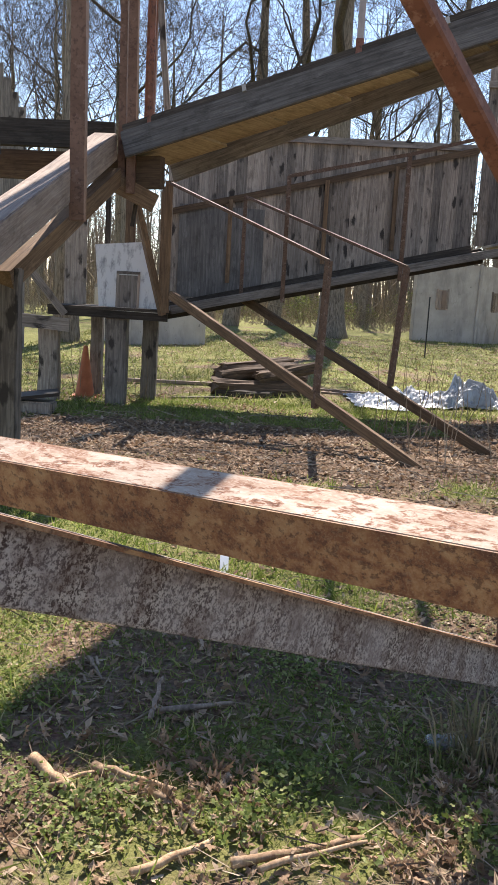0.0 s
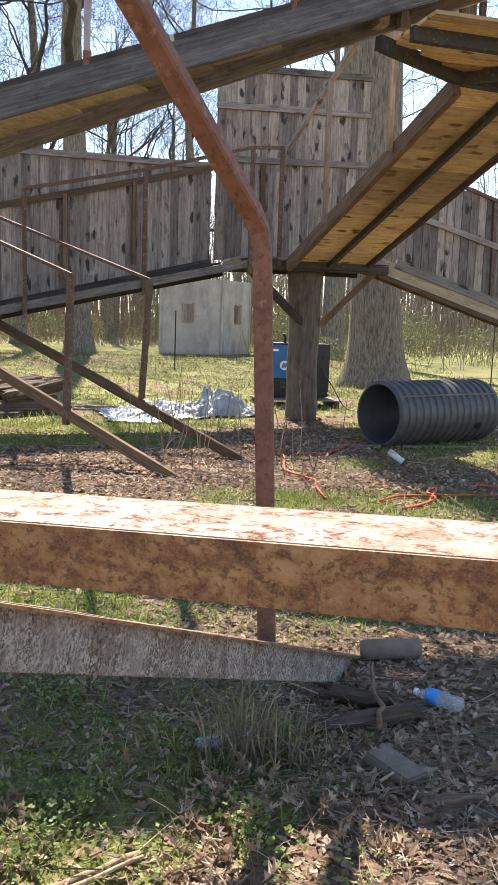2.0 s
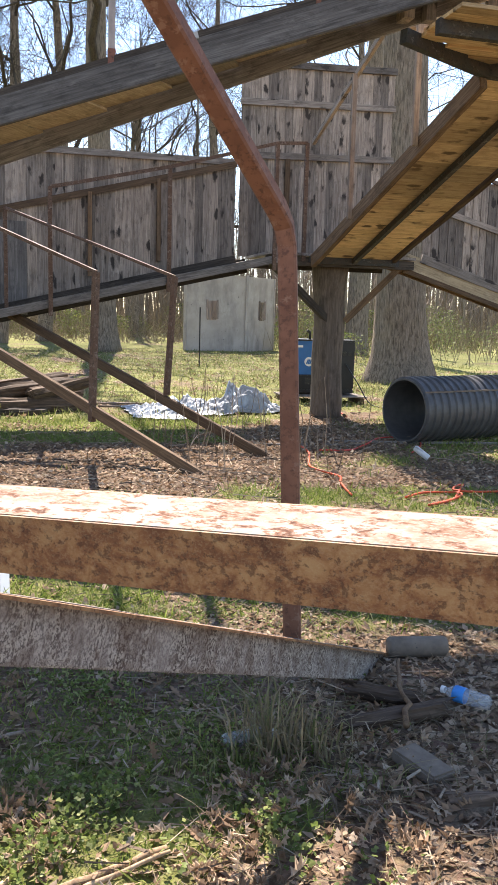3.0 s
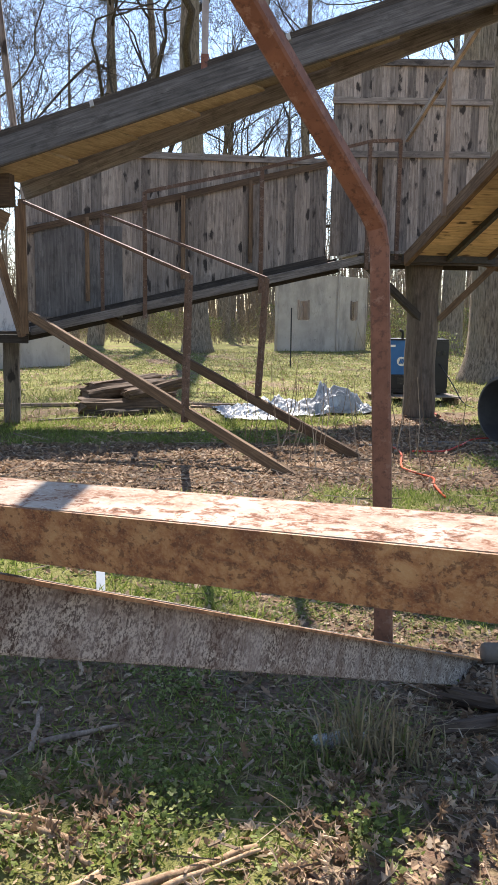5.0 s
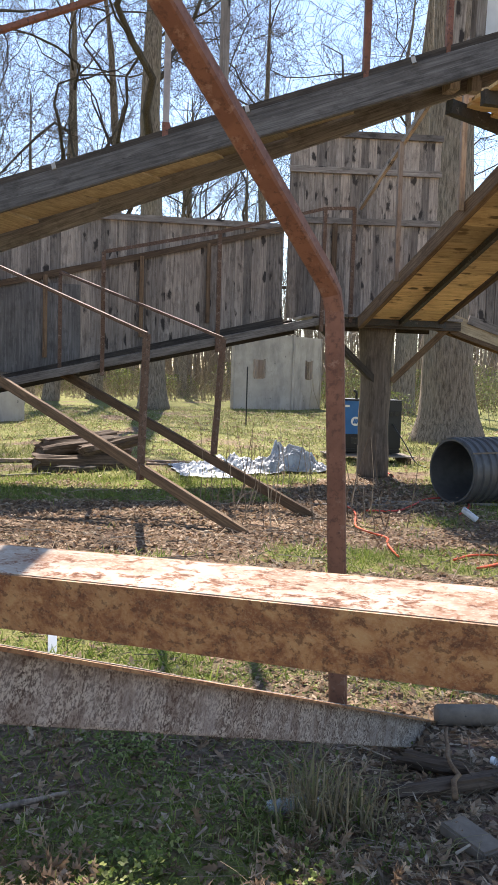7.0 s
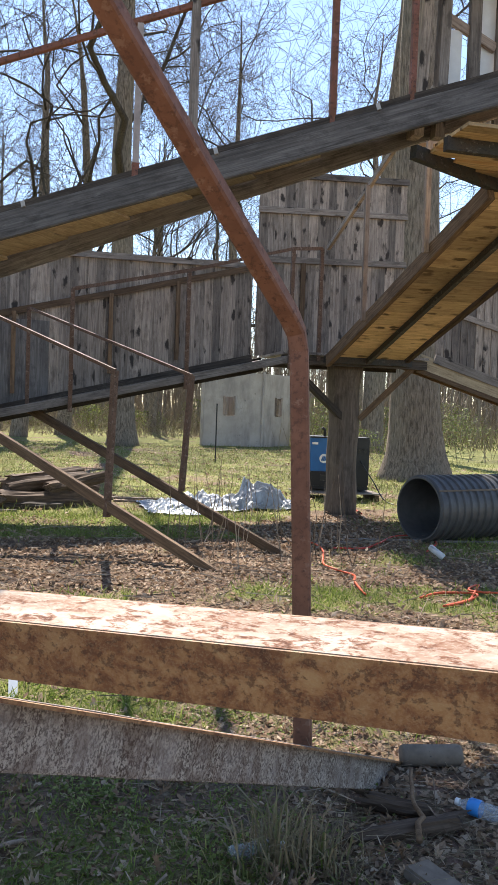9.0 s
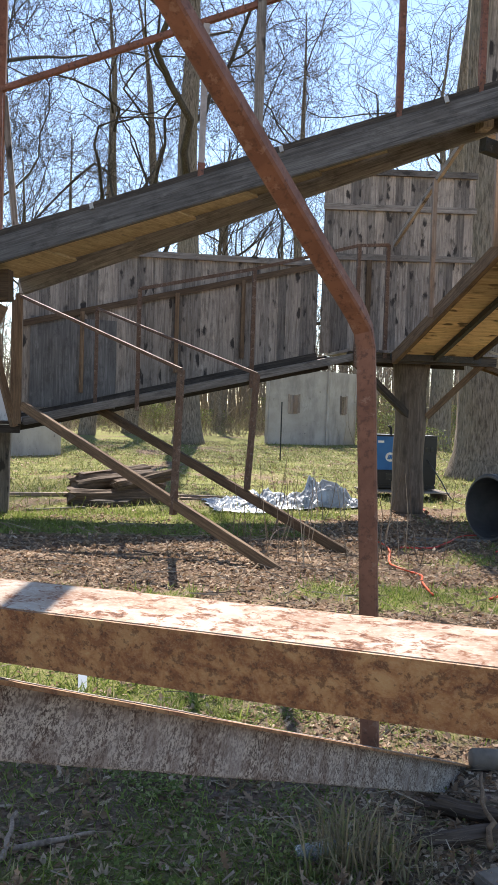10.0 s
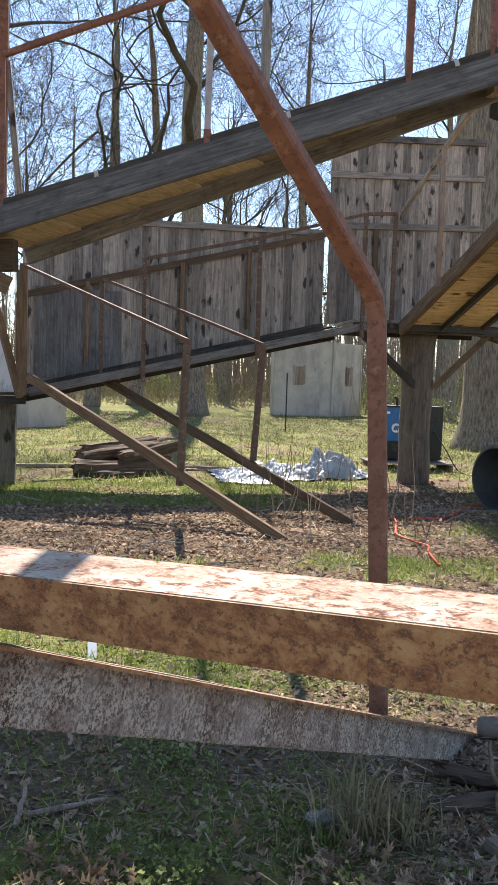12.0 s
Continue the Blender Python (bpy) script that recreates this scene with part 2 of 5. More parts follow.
def ground_material():
    g = Mat("lawn and leaf litter", 0.95, spec=0.1)
    at = g.node("ShaderNodeAttribute")
    at.attribute_name = "lawn"
    lawn = at.outputs["Fac"]
    fine = g.noise(g.co, 38.0, 6, 0.75)
    mid = g.noise(g.co, 7.0, 5, 0.65)
    coarse = g.noise(g.co, 0.8, 4, 0.6)
    flakes = g.voronoi(g.co, 26.0, "Color")
    brown = g.ramp(fine, [(0.3, (0.08, 0.056, 0.041)), (0.5, (0.185, 0.132, 0.092)), (0.72, (0.36, 0.27, 0.195))])
    brown = g.mix(0.35, brown, g.mix(1.0, brown, g.mix(0.6, flakes, (0.8, 0.7, 0.6)), "MULTIPLY"))
    green = g.ramp(fine, [(0.3, (0.065, 0.072, 0.024)), (0.5, (0.165, 0.175, 0.058)), (0.75, (0.30, 0.28, 0.12))])
    green = g.mix(g.mask(coarse, 0.45, 0.75), green, g.mix(0.55, green, (0.24, 0.205, 0.085)))
    sw = g.node("ShaderNodeMath")
    sw.operation = "ADD"
    sub = g.node("ShaderNodeMath")
    sub.operation = "MULTIPLY_ADD"
    sub.inputs[1].default_value, sub.inputs[2].default_value = 0.9, -0.45
    g.link(mid, sub.inputs[0])
    g.link(lawn, sw.inputs[0])
    g.link(sub.outputs[0], sw.inputs[1])
    g.color(g.mix(g.mask(sw.outputs[0], 0.38, 0.62), brown, green))
    g.bump(fine, 0.9, 0.02)
    return g.m


GROUND = ground_material()


def island_material(name, stops, rough=0.8, through_light=0.0, grain=30.0):
    """Leaves and blades: each piece takes its own colour."""
    m = Mat(name, rough, spec=0.2)
    geo = m.node("ShaderNodeNewGeometry")
    n = m.noise(m.co, grain, 3, 0.6)
    col = m.ramp(geo.outputs["Random Per Island"], stops)
    m.color(m.mix(m.mask(n, 0.3, 0.7), col, m.mix(0.4, col, (0.03, 0.025, 0.015))))
    if through_light:
        tr = m.node("ShaderNodeBsdfTranslucent")
        m.link(col, tr.inputs["Color"])
        mx = m.node("ShaderNodeMixShader")
        mx.inputs[0].default_value = through_light
        out = m.t.nodes["Material Output"]
        m.link(m.b.outputs[0], mx.inputs[1])
        m.link(tr.outputs[0], mx.inputs[2])
        m.link(mx.outputs[0], out.inputs["Surface"])
    return m.m


LEAF = island_material("dead leaves", [(0.0, (0.15, 0.095, 0.058)), (0.35, (0.32, 0.205, 0.125)), (0.75, (0.46, 0.325, 0.215)), (1.0, (0.58, 0.46, 0.335))], 0.75, 0.2)
GRASS = island_material("grass blades", [(0.0, (0.09, 0.115, 0.03)), (0.45, (0.19, 0.215, 0.06)), (0.75, (0.30, 0.30, 0.11)), (1.0, (0.50, 0.42, 0.25))], 0.6, 0.35)
GRASS_NEAR = island_material("green grass blades", [(0.0, (0.09, 0.13, 0.025)), (0.5, (0.20, 0.27, 0.055)), (0.85, (0.31, 0.36, 0.09)), (1.0, (0.48, 0.42, 0.22))], 0.6, 0.4)
WEED = island_material("low green weeds", [(0.0, (0.09, 0.125, 0.03)), (0.6, (0.21, 0.27, 0.07)), (1.0, (0.40, 0.42, 0.17))], 0.5, 0.42)
STRAW = island_material("dry grass", [(0.0, (0.21, 0.16, 0.095)), (0.55, (0.38, 0.30, 0.18)), (1.0, (0.15, 0.165, 0.06))], 0.7, 0.3)
TWIGS = island_material("fallen twigs", [(0.0, (0.13, 0.09, 0.06)), (0.6, (0.27, 0.20, 0.14)), (1.0, (0.46, 0.37, 0.27))], 0.85)
BRUSH = island_material("undergrowth", [(0.0, (0.20, 0.155, 0.11)), (0.6, (0.36, 0.29, 0.21)), (1.0, (0.50, 0.43, 0.32))], 0.9, 0.3)
SPRING = island_material("spring foliage", [(0.0, (0.07, 0.10, 0.02)), (0.5, (0.15, 0.19, 0.04)), (1.0, (0.27, 0.28, 0.09))], 0.6, 0.35)
STICK = wood("bare fallen stick", (0.60, 0.46, 0.32), (0.44, 0.31, 0.20), (0.20, 0.13, 0.08), knots=False)


# ---------------------------------------------------------------- builders
def basis(ob):
    m = ob.matrix_basis.copy()
    while ob.parent:
        ob = ob.parent
        m = ob.matrix_basis @ m
    return m


def thing(name, at=(0, 0, 0), label="", category="", group="", kind=""):
    e = new(name)
    e.empty_display_size = 0.1
    e.matrix_basis = Matrix.Translation(at)
    return tagged(e, label, category, group, kind)


def mesh_of(name, bm, material):
    me = bpy.data.meshes.new(name)
    bm.to_mesh(me)
    bm.free()
    me.materials.append(material)
    return me


def put(name, me, parent=None, m=None, label=""):
    """Links mesh data as one object at the world pose m, under parent."""
    ob = new(name, me)
    m = m or Matrix()
    if parent:
        ob.parent = parent
        m = basis(parent).inverted() @ m
    ob.matrix_basis = m
    return tagged(ob, label)


def part(name, bm, material, parent=None, label="", m=None):
    return put(name, mesh_of(name, bm, material), parent, m, label)


def between(p0, p1, side=None):
    """A frame at p0 whose z runs to p1 and whose x is level (or along side)."""
    p0, p1 = Vector(p0), Vector(p1)
    z = (p1 - p0).normalized()
    x = Vector(side) if side else z.cross(Vector((0, 0, 1)))
    if x.length < 0.02:
        x = Vector((1, 0, 0))
    x = (x - z * x.dot(z)).normalized()
    y = z.cross(x)
    m = Matrix((x, y, z)).transposed().to_4x4()
    return Matrix.Translation(p0) @ m, (p1 - p0).length


def box(bm, x0, x1, y0, y1, z0, z1):
    vs = [bm.verts.new((x, y, z)) for z in (z0, z1) for y in (y0, y1) for x in (x0, x1)]
    for f in ((0, 2, 3, 1), (4, 5, 7, 6), (0, 1, 5, 4), (2, 6, 7, 3), (0, 4, 6, 2), (1, 3, 7, 5)):
        bm.faces.new([vs[i] for i in f])
    return vs


def beam(name, p0, p1, w, h, material, parent=None, label="", bevel=0.008, side=None, wear=0.0, cuts=0):
    """A timber or tube from p0 to p1: w across (level), h the other way."""
    m, length = between(p0, p1, side)
    bm = bmesh.new()
    box(bm, -w / 2, w / 2, -h / 2, h / 2, 0, length)
    if cuts:
        bmesh.ops.subdivide_edges(bm, edges=[e for e in bm.edges if abs((e.verts[0].co - e.verts[1].co).z) > length * 0.9], cuts=cuts)
    if bevel:
        bmesh.ops.bevel(bm, geom=[e for e in bm.edges if len(e.link_faces) == 2 and e.calc_face_angle(0) > 0.5], offset=min(bevel, w / 4, h / 4), segments=2, affect="EDGES")
    if wear:
        for v in bm.verts:
            q = m @ v.co
            v.co += Vector((noise.noise(q * 3.1), noise.noise(q * 3.1 + Vector((7, 0, 0))), 0)) * wear
    return part(name, bm, material, parent, label, m)


def board(name, p0, p1, w, t, material, parent, side=None, label=""):
    """A cheap plank of 12 triangles, w wide and t thick."""
    m, length = between(p0, p1, side)
    bm = bmesh.new()
    box(bm, -w / 2, w / 2, -t / 2, t / 2, 0, length)
    return part(name, bm, material, parent, label, m)


def tube_into(verts, faces, pts, radii, sides):
    """Adds a swept tube to the lists."""
    base = len(verts)
    n = len(pts)
    for i, (p, r) in enumerate(zip(pts, radii)):
        d = (pts[min(i + 1, n - 1)] - pts[max(i - 1, 0)]).normalized()
        a = d.orthogonal().normalized() if i == 0 else (a - d * a.dot(d)).normalized()
        b = d.cross(a)
        for k in range(sides):
            ang = 2 * math.pi * k / sides
            verts.append(p + (a * math.cos(ang) + b * math.sin(ang)) * r)
    for i in range(n - 1):
        for k in range(sides):
            k2 = (k + 1) % sides
            faces.append((base + i * sides + k, base + i * sides + k2, base + (i + 1) * sides + k2, base + (i + 1) * sides + k))
    faces.append(tuple(base + k for k in reversed(range(sides))))
    faces.append(tuple(base + (n - 1) * sides + k for k in range(sides)))


def raw_mesh(name, verts, faces, material, smooth=False):
    me = bpy.data.meshes.new(name)
    me.from_pydata([tuple(v) for v in verts], [], faces)
    me.materials.append(material)
    if smooth:
        me.polygons.foreach_set("use_smooth", [True] * len(me.polygons))
    me.update()
    return me


def smooth_path(pts, n=8):
    """A Catmull-Rom curve through the points."""
    pts = [Vector(p) for p in pts]
    out = []
    for i in range(len(pts) - 1):
        p0, p1, p2, p3 = pts[max(i - 1, 0)], pts[i], pts[i + 1], pts[min(i + 2, len(pts) - 1)]
        for k in range(n):
            t = k / n
            out.append(0.5 * (2 * p1 + (p2 - p0) * t + (2 * p0 - 5 * p1 + 4 * p2 - p3) * t * t + (3 * p1 - p0 - 3 * p2 + p3) * t ** 3))
    return out + [pts[-1]]


# ---------------------------------------------------------------- ground
def height(x, y):
    near = 1.0 if y < 20 else max(0.2, 1 - (y - 20) / 30)
    z = 0.045 * noise.noise(Vector((x * 0.55, y * 0.55, 0.3))) + 0.02 * noise.noise(Vector((x * 2.3, y * 2.3, 4.1)))
    return z * near


def lawn(x, y):
    """How grassy the ground is at a place, 0 to 1."""
    n = 0.5 + 0.75 * noise.noise(Vector((x * 0.45, y * 0.6, 2.0))) + 0.45 * noise.noise(Vector((x * 1.9, y * 1.9, 9.0)))
    if y > 13.6:
        b = 0.26
    elif y > 11.8:
        b = 0.26 if x < 3.4 else -0.05
    elif y > 10.2:
        b = 0.05 if x < 3.4 else -0.22
    elif y > 7.4:
        b = -0.42 if x < 3.2 else -0.30
    elif y > 4.0:
        b = 0.16 if x < 0.7 else (-0.16 if x < 1.6 else 0.06)
    elif y > 2.75:
        b = (0.40 if x < -0.85 else -0.18) if x < 0.9 else -0.45
    else:
        b = -0.26 if x < 0.9 else -0.35
    return min(1.0, max(0.0, n + b))


def build_ground():
    xs = [-400, -200, -100, -60, -40, -25, -16, -11, -8] + list(np.arange(-6, 12, 0.12)) + [12.5, 14, 17, 22, 30, 45, 70, 120, 220, 400]
    ys = [-120, -50, -20, -8, -3, -1] + list(np.arange(0.5, 16, 0.12)) + list(np.arange(16, 46, 0.6)) + [48, 52, 60, 75, 100, 150, 250, 500]
    verts = [(x, y, height(x, y)) for y in ys for x in xs]
    nx = len(xs)
    faces = [(j * nx + i, j * nx + i + 1, (j + 1) * nx + i + 1, (j + 1) * nx + i) for j in range(len(ys) - 1) for i in range(nx - 1)]
    me = raw_mesh("ground", verts, faces, GROUND, True)
    at = me.attributes.new("lawn", "FLOAT", "POINT")
    at.data.foreach_set("value", [lawn(x, y) for y in ys for x in xs])
    return tagged(new("ground", me), "patchy spring lawn with bare dirt and leaf litter", "ground", kind="structure")


build_ground()


# ---------------------------------------------------------------- ramps and platforms
U = Vector((0.951, -0.309, 0))
V = Vector((0.309, 0.951, 0))
AWAY = Vector((0, 1, 0))


def ramp(name, label, p0, p1, across, plank, plank_mat, edge_mat, far_mat, near_h, far_h, lip=0.0, center=None, thick=0.06, edge_label="", far_z=(0.0, 0.0)):
    """A sloping walkway from p0 to p1 (the near lower edge), its width along across."""
    p0, p1, across = Vector(p0), Vector(p1), Vector(across)
    r = thing(name, (p0.x, p0.y, 0), label, "ramp")
    d = (p1 - p0).normalized()
    up = Vector((0, 0, 1))
    up = (up - d * up.dot(d)).normalized()
    length = (p1 - p0).length
    n = int(length / plank)
    for i in range(n):
        lap = 0.03 if far_z[0] != far_z[1] else 0.0
        q = p0 + d * (length * (i + 0.5) / n) + up * (0.055 + (0.006 * (i % 2) if lap else 0.0))
        fz = Vector((0, 0, far_z[0] + (far_z[1] - far_z[0]) * (i + 0.5) / n))
        board("plank", q + across * 0.02, q + across * 0.98 + fz, length / n - 0.0006 + lap, 0.03, plank_mat, r, side=d)
    s = across.normalized()
    beam("near_beam", p0 + up * near_h / 2 - s * thick / 2, p1 + up * near_h / 2 - s * thick / 2, thick, near_h, edge_mat, r, edge_label, wear=0.006, cuts=14)
    q0, q1 = p0 + across + Vector((0, 0, far_z[0])), p1 + across + Vector((0, 0, far_z[1]))
    dn = up * (far_h / 2 - 0.12)
    beam("far_beam", q0 + dn + s * thick / 2, q1 + dn + s * thick / 2, thick, far_h, far_mat, r, wear=0.006, cuts=14)
    if lip:
        z = up * (near_h + lip / 2 + 0.003)
        beam("kick_board", p0 + z + s * 0.03, p1 + z + s * 0.03, 0.04, lip, DARK_WOOD, r, "dark kick board", wear=0.006, cuts=14)
        z = up * (0.09 + lip / 2 + 0.1)
        beam("kick_board", q0 + z, q1 + z, 0.04, lip, DARK_WOOD, r, "dark kick board")
    if center:
        c = across * 0.5 - up * 0.005
        beam("center_bar", p0 + c, p1 + c, 0.06, 0.08, center, r, "dark steel center bar")
    return r


A0, A1 = Vector((-1.42, 8.475, 2.82)), Vector((5.30, 6.29, 4.79))
ramp_a = ramp("upper_ramp", "weathered grey ramp with aged pine plank underside", A0, A1, V * 1.0, 0.62, AGED_PINE, FASCIA, FASCIA, 0.24, 0.22, lip=0.075, far_z=(0.03, 0.42))
A_DIR = (A1 - A0).normalized()


def on_a(x, dz=0.0, back=0.0):
    t = (x - A0.x) / (A1.x - A0.x)
    p = A0.lerp(A1, t) + V * back
    return p + Vector((0, 0, dz))


def clip_bracket(x):
    p = on_a(x, 0.27) - V * 0.065
    t = thing("bracket", tuple(p), "small bare metal bracket screwed to the ramp edge", "bracket", "ramp brackets")
    bm = bmesh.new()
    box(bm, -0.018, 0.018, -0.004, 0.004, -0.03, 0.03)
    box(bm, -0.018, 0.018, -0.02, 0.0, -0.03, -0.024)
    part("plate", bm, WHITE_METAL, t, m=Matrix.Translation(p) @ pose(0, 0, 0, 0, -16, -18))


WHITE_METAL = plain("galvanised bracket", (0.40, 0.39, 0.37), 0.6, 0.3)
for bx in (-0.3, 1.37, 2.72):
    clip_bracket(bx)

rail_a = thing("upper_railing", tuple(on_a(-1.2)), "red-brown steel railing along the upper ramp", "railing")
for x0, top, w in ((-1.22, 1.68, 0.05), (1.15, 2.0, 0.075), (2.34, 2.0, 0.055), (3.0, 2.0, 0.05)):
    p = on_a(x0, 0.26, 0.03)
    beam("post", p, p + Vector((0.0, 0, top - 0.26)), w, w, GREY_WOOD if w > 0.07 else RED_STEEL, rail_a)
pale_post = on_a(0.66, 0.26, 0.03)
beam("post", pale_post + Vector((0, 0, 0.13)), pale_post + Vector((0.01, 0, 1.38)), 0.055, 0.05, FADED_PINK, rail_a, "faded pinkish white post")
beam("post_foot", pale_post, pale_post + Vector((0, 0, 0.13)), 0.066, 0.056, RED_STEEL, rail_a, "red-brown post foot")
beam("top_rail", on_a(-1.22, 1.66, 0.03), on_a(3.0, 1.66, 0.03), 0.05, 0.05, RED_STEEL, rail_a)

# out-of-view ramp added one level higher to throw shade across the foreground
ramp_f = ramp("top_ramp", "unseen weathered ramp added above the railing to cast shade", (-0.60, 7.855, 6.1), (4.3, 6.71, 6.1), V * 1.15, 0.6, AGED_PINE, GREY_WOOD, DARK_WOOD, 0.24, 0.2)

# ramp rising from the middle platform to the upper one
ramp_b = ramp("plank_ramp", "steep ramp with fresh yellow pine underside", (5.30, 12.33, 2.42), (5.36, 7.62, 3.86), (-1.22, 0, 0), 0.42, FRESH_WOOD, BROWN_WOOD, BROWN_WOOD, 0.19, 0.19, center=DARK_STEEL, thick=0.075)
beam("cross_bar", (4.0, 12.36, 2.42), (5.42, 12.36, 2.42), 0.09, 0.10, DARK_STEEL, ramp_b, "dark steel cross bar")
beam("side_rail", (4.02, 12.45, 4.12), (4.05, 8.9, 5.28), 0.05, 0.07, FENCE_WOOD, ramp_b, "unpainted wooden handrail")
for y0, z0, z1 in ((10.75, 2.86, 4.66), (8.85, 3.44, 5.2)):
    beam("rail_post", (4.0, y0, z0), (4.0, y0 + 0.02, z1), 0.06, 0.05, PALE_WOOD, ramp_b, "pale lumber rail post")
board("rail_block", (3.98, 9.1, 4.72), (4.6, 9.0, 4.72), 0.14, 0.04, PALE_WOOD, ramp_b, label="pale lumber block")
board("rail_block", (3.92, 9.2, 4.84), (4.4, 9.12, 4.80), 0.14, 0.04, PALE_WOOD, ramp_b, label="pale lumber block")

N_U = Vector((4.14, 7.62, 3.90))
# upper platform at the head of both ramps
plat_u = thing("upper_platform", (4.4, 6.8, 0), "dark framed upper platform with pine plank underside", "platform")
for i in range(8):
    y = 7.70 - 0.16 * i
    left = 4.14 - 0.86 * min(1.0, i / 3)
    z = 3.945 + 0.025 * min(i, 4)
    board("plank", (left, y, z), (5.9, y, z), 0.158, 0.03, FRESH_WOOD, plat_u, side=(0, 1, 0))
beam("back_beam", N_U, (4.95, 7.60, 3.86), 0.09, 0.11, DARK_STEEL, plat_u)
beam("back_beam", (4.95, 7.60, 3.86), (5.9, 7.58, 3.86), 0.09, 0.11, DARK_STEEL, plat_u)
beam("diagonal_brace", (3.10, 7.20, 3.99), N_U, 0.08, 0.12, DARK_STEEL, plat_u)
beam("diagonal_brace", N_U, (5.5, 6.5, 3.97), 0.08, 0.11, DARK_STEEL, plat_u)
beam("cross_beam", (3.25, 6.86, 3.98), (5.5, 6.90, 3.97), 0.08, 0.12, DARK_STEEL, plat_u)
beam("corner_post", (3.40, 7.88, 4.35), (3.48, 7.88, 6.4), 0.20, 0.10, FENCE_WOOD, plat_u, "grey lumber corner post")
beam("corner_post", (3.62, 7.84, 4.35), (3.66, 7.84, 6.4), 0.10, 0.12, GREY_WOOD, plat_u, "grey timber corner post")
hut = thing("hut_wall", (4.1, 7.9, 4.35), "grey wooden wall with a white window on the upper platform", "wall")
beam("upright", (3.98, 7.86, 4.4), (3.98, 7.86, 6.4), 0.12, 0.06, FENCE_WOOD, hut)
beam("upright", (4.30, 7.86, 4.4), (4.30, 7.86, 6.4), 0.16, 0.06, FENCE_WOOD, hut)
beam("upright", (4.46, 7.86, 4.4), (4.46, 7.86, 6.4), 0.05, 0.06, BROWN_STEEL, hut)
beam("window_rail", (3.70, 7.88, 5.55), (4.22, 7.88, 5.32), 0.05, 0.09, PALE_WOOD, hut)
board("panel", (3.78, 7.9, 4.4), (3.78, 7.9, 5.45), 0.16, 0.03, WHITE, hut, side=(1, 0, 0), label="white painted panel")
board("panel", (4.14, 7.93, 4.4), (4.14, 7.93, 6.3), 0.2, 0.03, WHITE, hut, side=(1, 0, 0), label="white painted panel")

# middle platform on its round post
plat_p = thing("middle_platform", (4.6, 13.0, 0), "weathered platform carried by one thick round post", "platform")
for i in range(9):
    x = 3.48 + 0.265 * i
    board("plank", (x, 12.38, 2.50), (x, 13.75, 2.50), 0.258, 0.04, GREY_WOOD, plat_p, side=(1, 0, 0))
beam("front_beam", (3.35, 12.46, 2.40), (5.72, 12.46, 2.40), 0.08, 0.13, DARK_WOOD, plat_p)
beam("back_beam", (3.35, 13.70, 2.40), (5.72, 13.70, 2.40), 0.08, 0.13, DARK_WOOD, plat_p)
beam("brace", (3.45, 12.55, 2.38), (4.50, 12.85, 1.52), 0.10, 0.10, DARK_WOOD, plat_p, "dark timber knee brace")
beam("brace", (5.55, 12.55, 2.38), (4.78, 12.85, 1.52), 0.10, 0.10, BROWN_WOOD, plat_p, "brown timber knee brace")


def round_post():
    verts, faces = [], []
    n = 26
    pts = [Vector((4.57 + 0.012 * math.sin(i * 0.5), 13.0, -0.05 + 2.42 * i / (n - 1))) for i in range(n)]
    rad = [0.245 + 0.06 * max(0, (0.25 - i / n)) + 0.28 * max(0, i / n - 0.78) for i in range(n)]
    tube_into(verts, faces, pts, rad, 24)
    for k, v in enumerate(verts):
        a = math.atan2(v.y - 13.0, v.x - 4.57)
        s = 0.02 * noise.noise(Vector((math.cos(a) * 2, math.sin(a) * 2, v.z * 0.7)))
        v.x += s * math.cos(a)
        v.y += s * math.sin(a)
    me = raw_mesh("post", verts, faces, POST_WOOD, True)
    put("post", me, plat_p, None, "thick weathered round post")


round_post()

# ramp that falls away to the left platform, and its fence
C0, C1 = Vector((-1.25, 11.24, 1.27)), Vector((3.50, 12.33, 2.36))
CV = Vector((-0.22, 0.976, 0))
ramp_c = ramp("lower_ramp", "weathered ramp with dark edge beams", C0, C1, CV * 1.05, 0.3, GREY_WOOD, FASCIA, DARK_WOOD, 0.11, 0.22, thick=0.05)


def on_c(x, dz=0.0, back=0.0):
    t = (x - C0.x) / (C1.x - C0.x)
    return C0.lerp(C1, t) + CV * back + Vector((0, 0, dz))


rail_c = thing("lower_railing", tuple(on_c(0.19)), "thin brown steel railing along the lower ramp", "railing")
tops = []
for x0, ztop in ((0.19, 3.13), (1.79, 3.54), (3.40, 4.03), (3.92, 4.10)):
    p = on_c(x0, -0.1) - CV * 0.07
    if x0 > 3.6:
        p = Vector((3.92, 12.43, 2.4))
    beam("post", p, (p.x, p.y, ztop), 0.055, 0.055, BROWN_STEEL, rail_c)
    tops.append(Vector((p.x, p.y, ztop)))
for a, b in zip(tops, tops[1:]):
    beam("top_rail", a, b, 0.05, 0.045, BROWN_STEEL, rail_c)

rng = random.Random(5)
fence_c = thing("ramp_fence", tuple(on_c(-1.2, 0, 1.1)), "tall grey weathered board fence behind the ramp", "fence")
F0, F1 = Vector((-1.46, 12.233, 0)), Vector((3.04, 13.265, 0))
FD = (F1 - F0).normalized()
FN = Vector((-FD.y, FD.x, 0))


def slope_rail(x):
    return 2.70 + (x + 1.26) * (3.86 - 2.70) / (3.0 + 1.26)


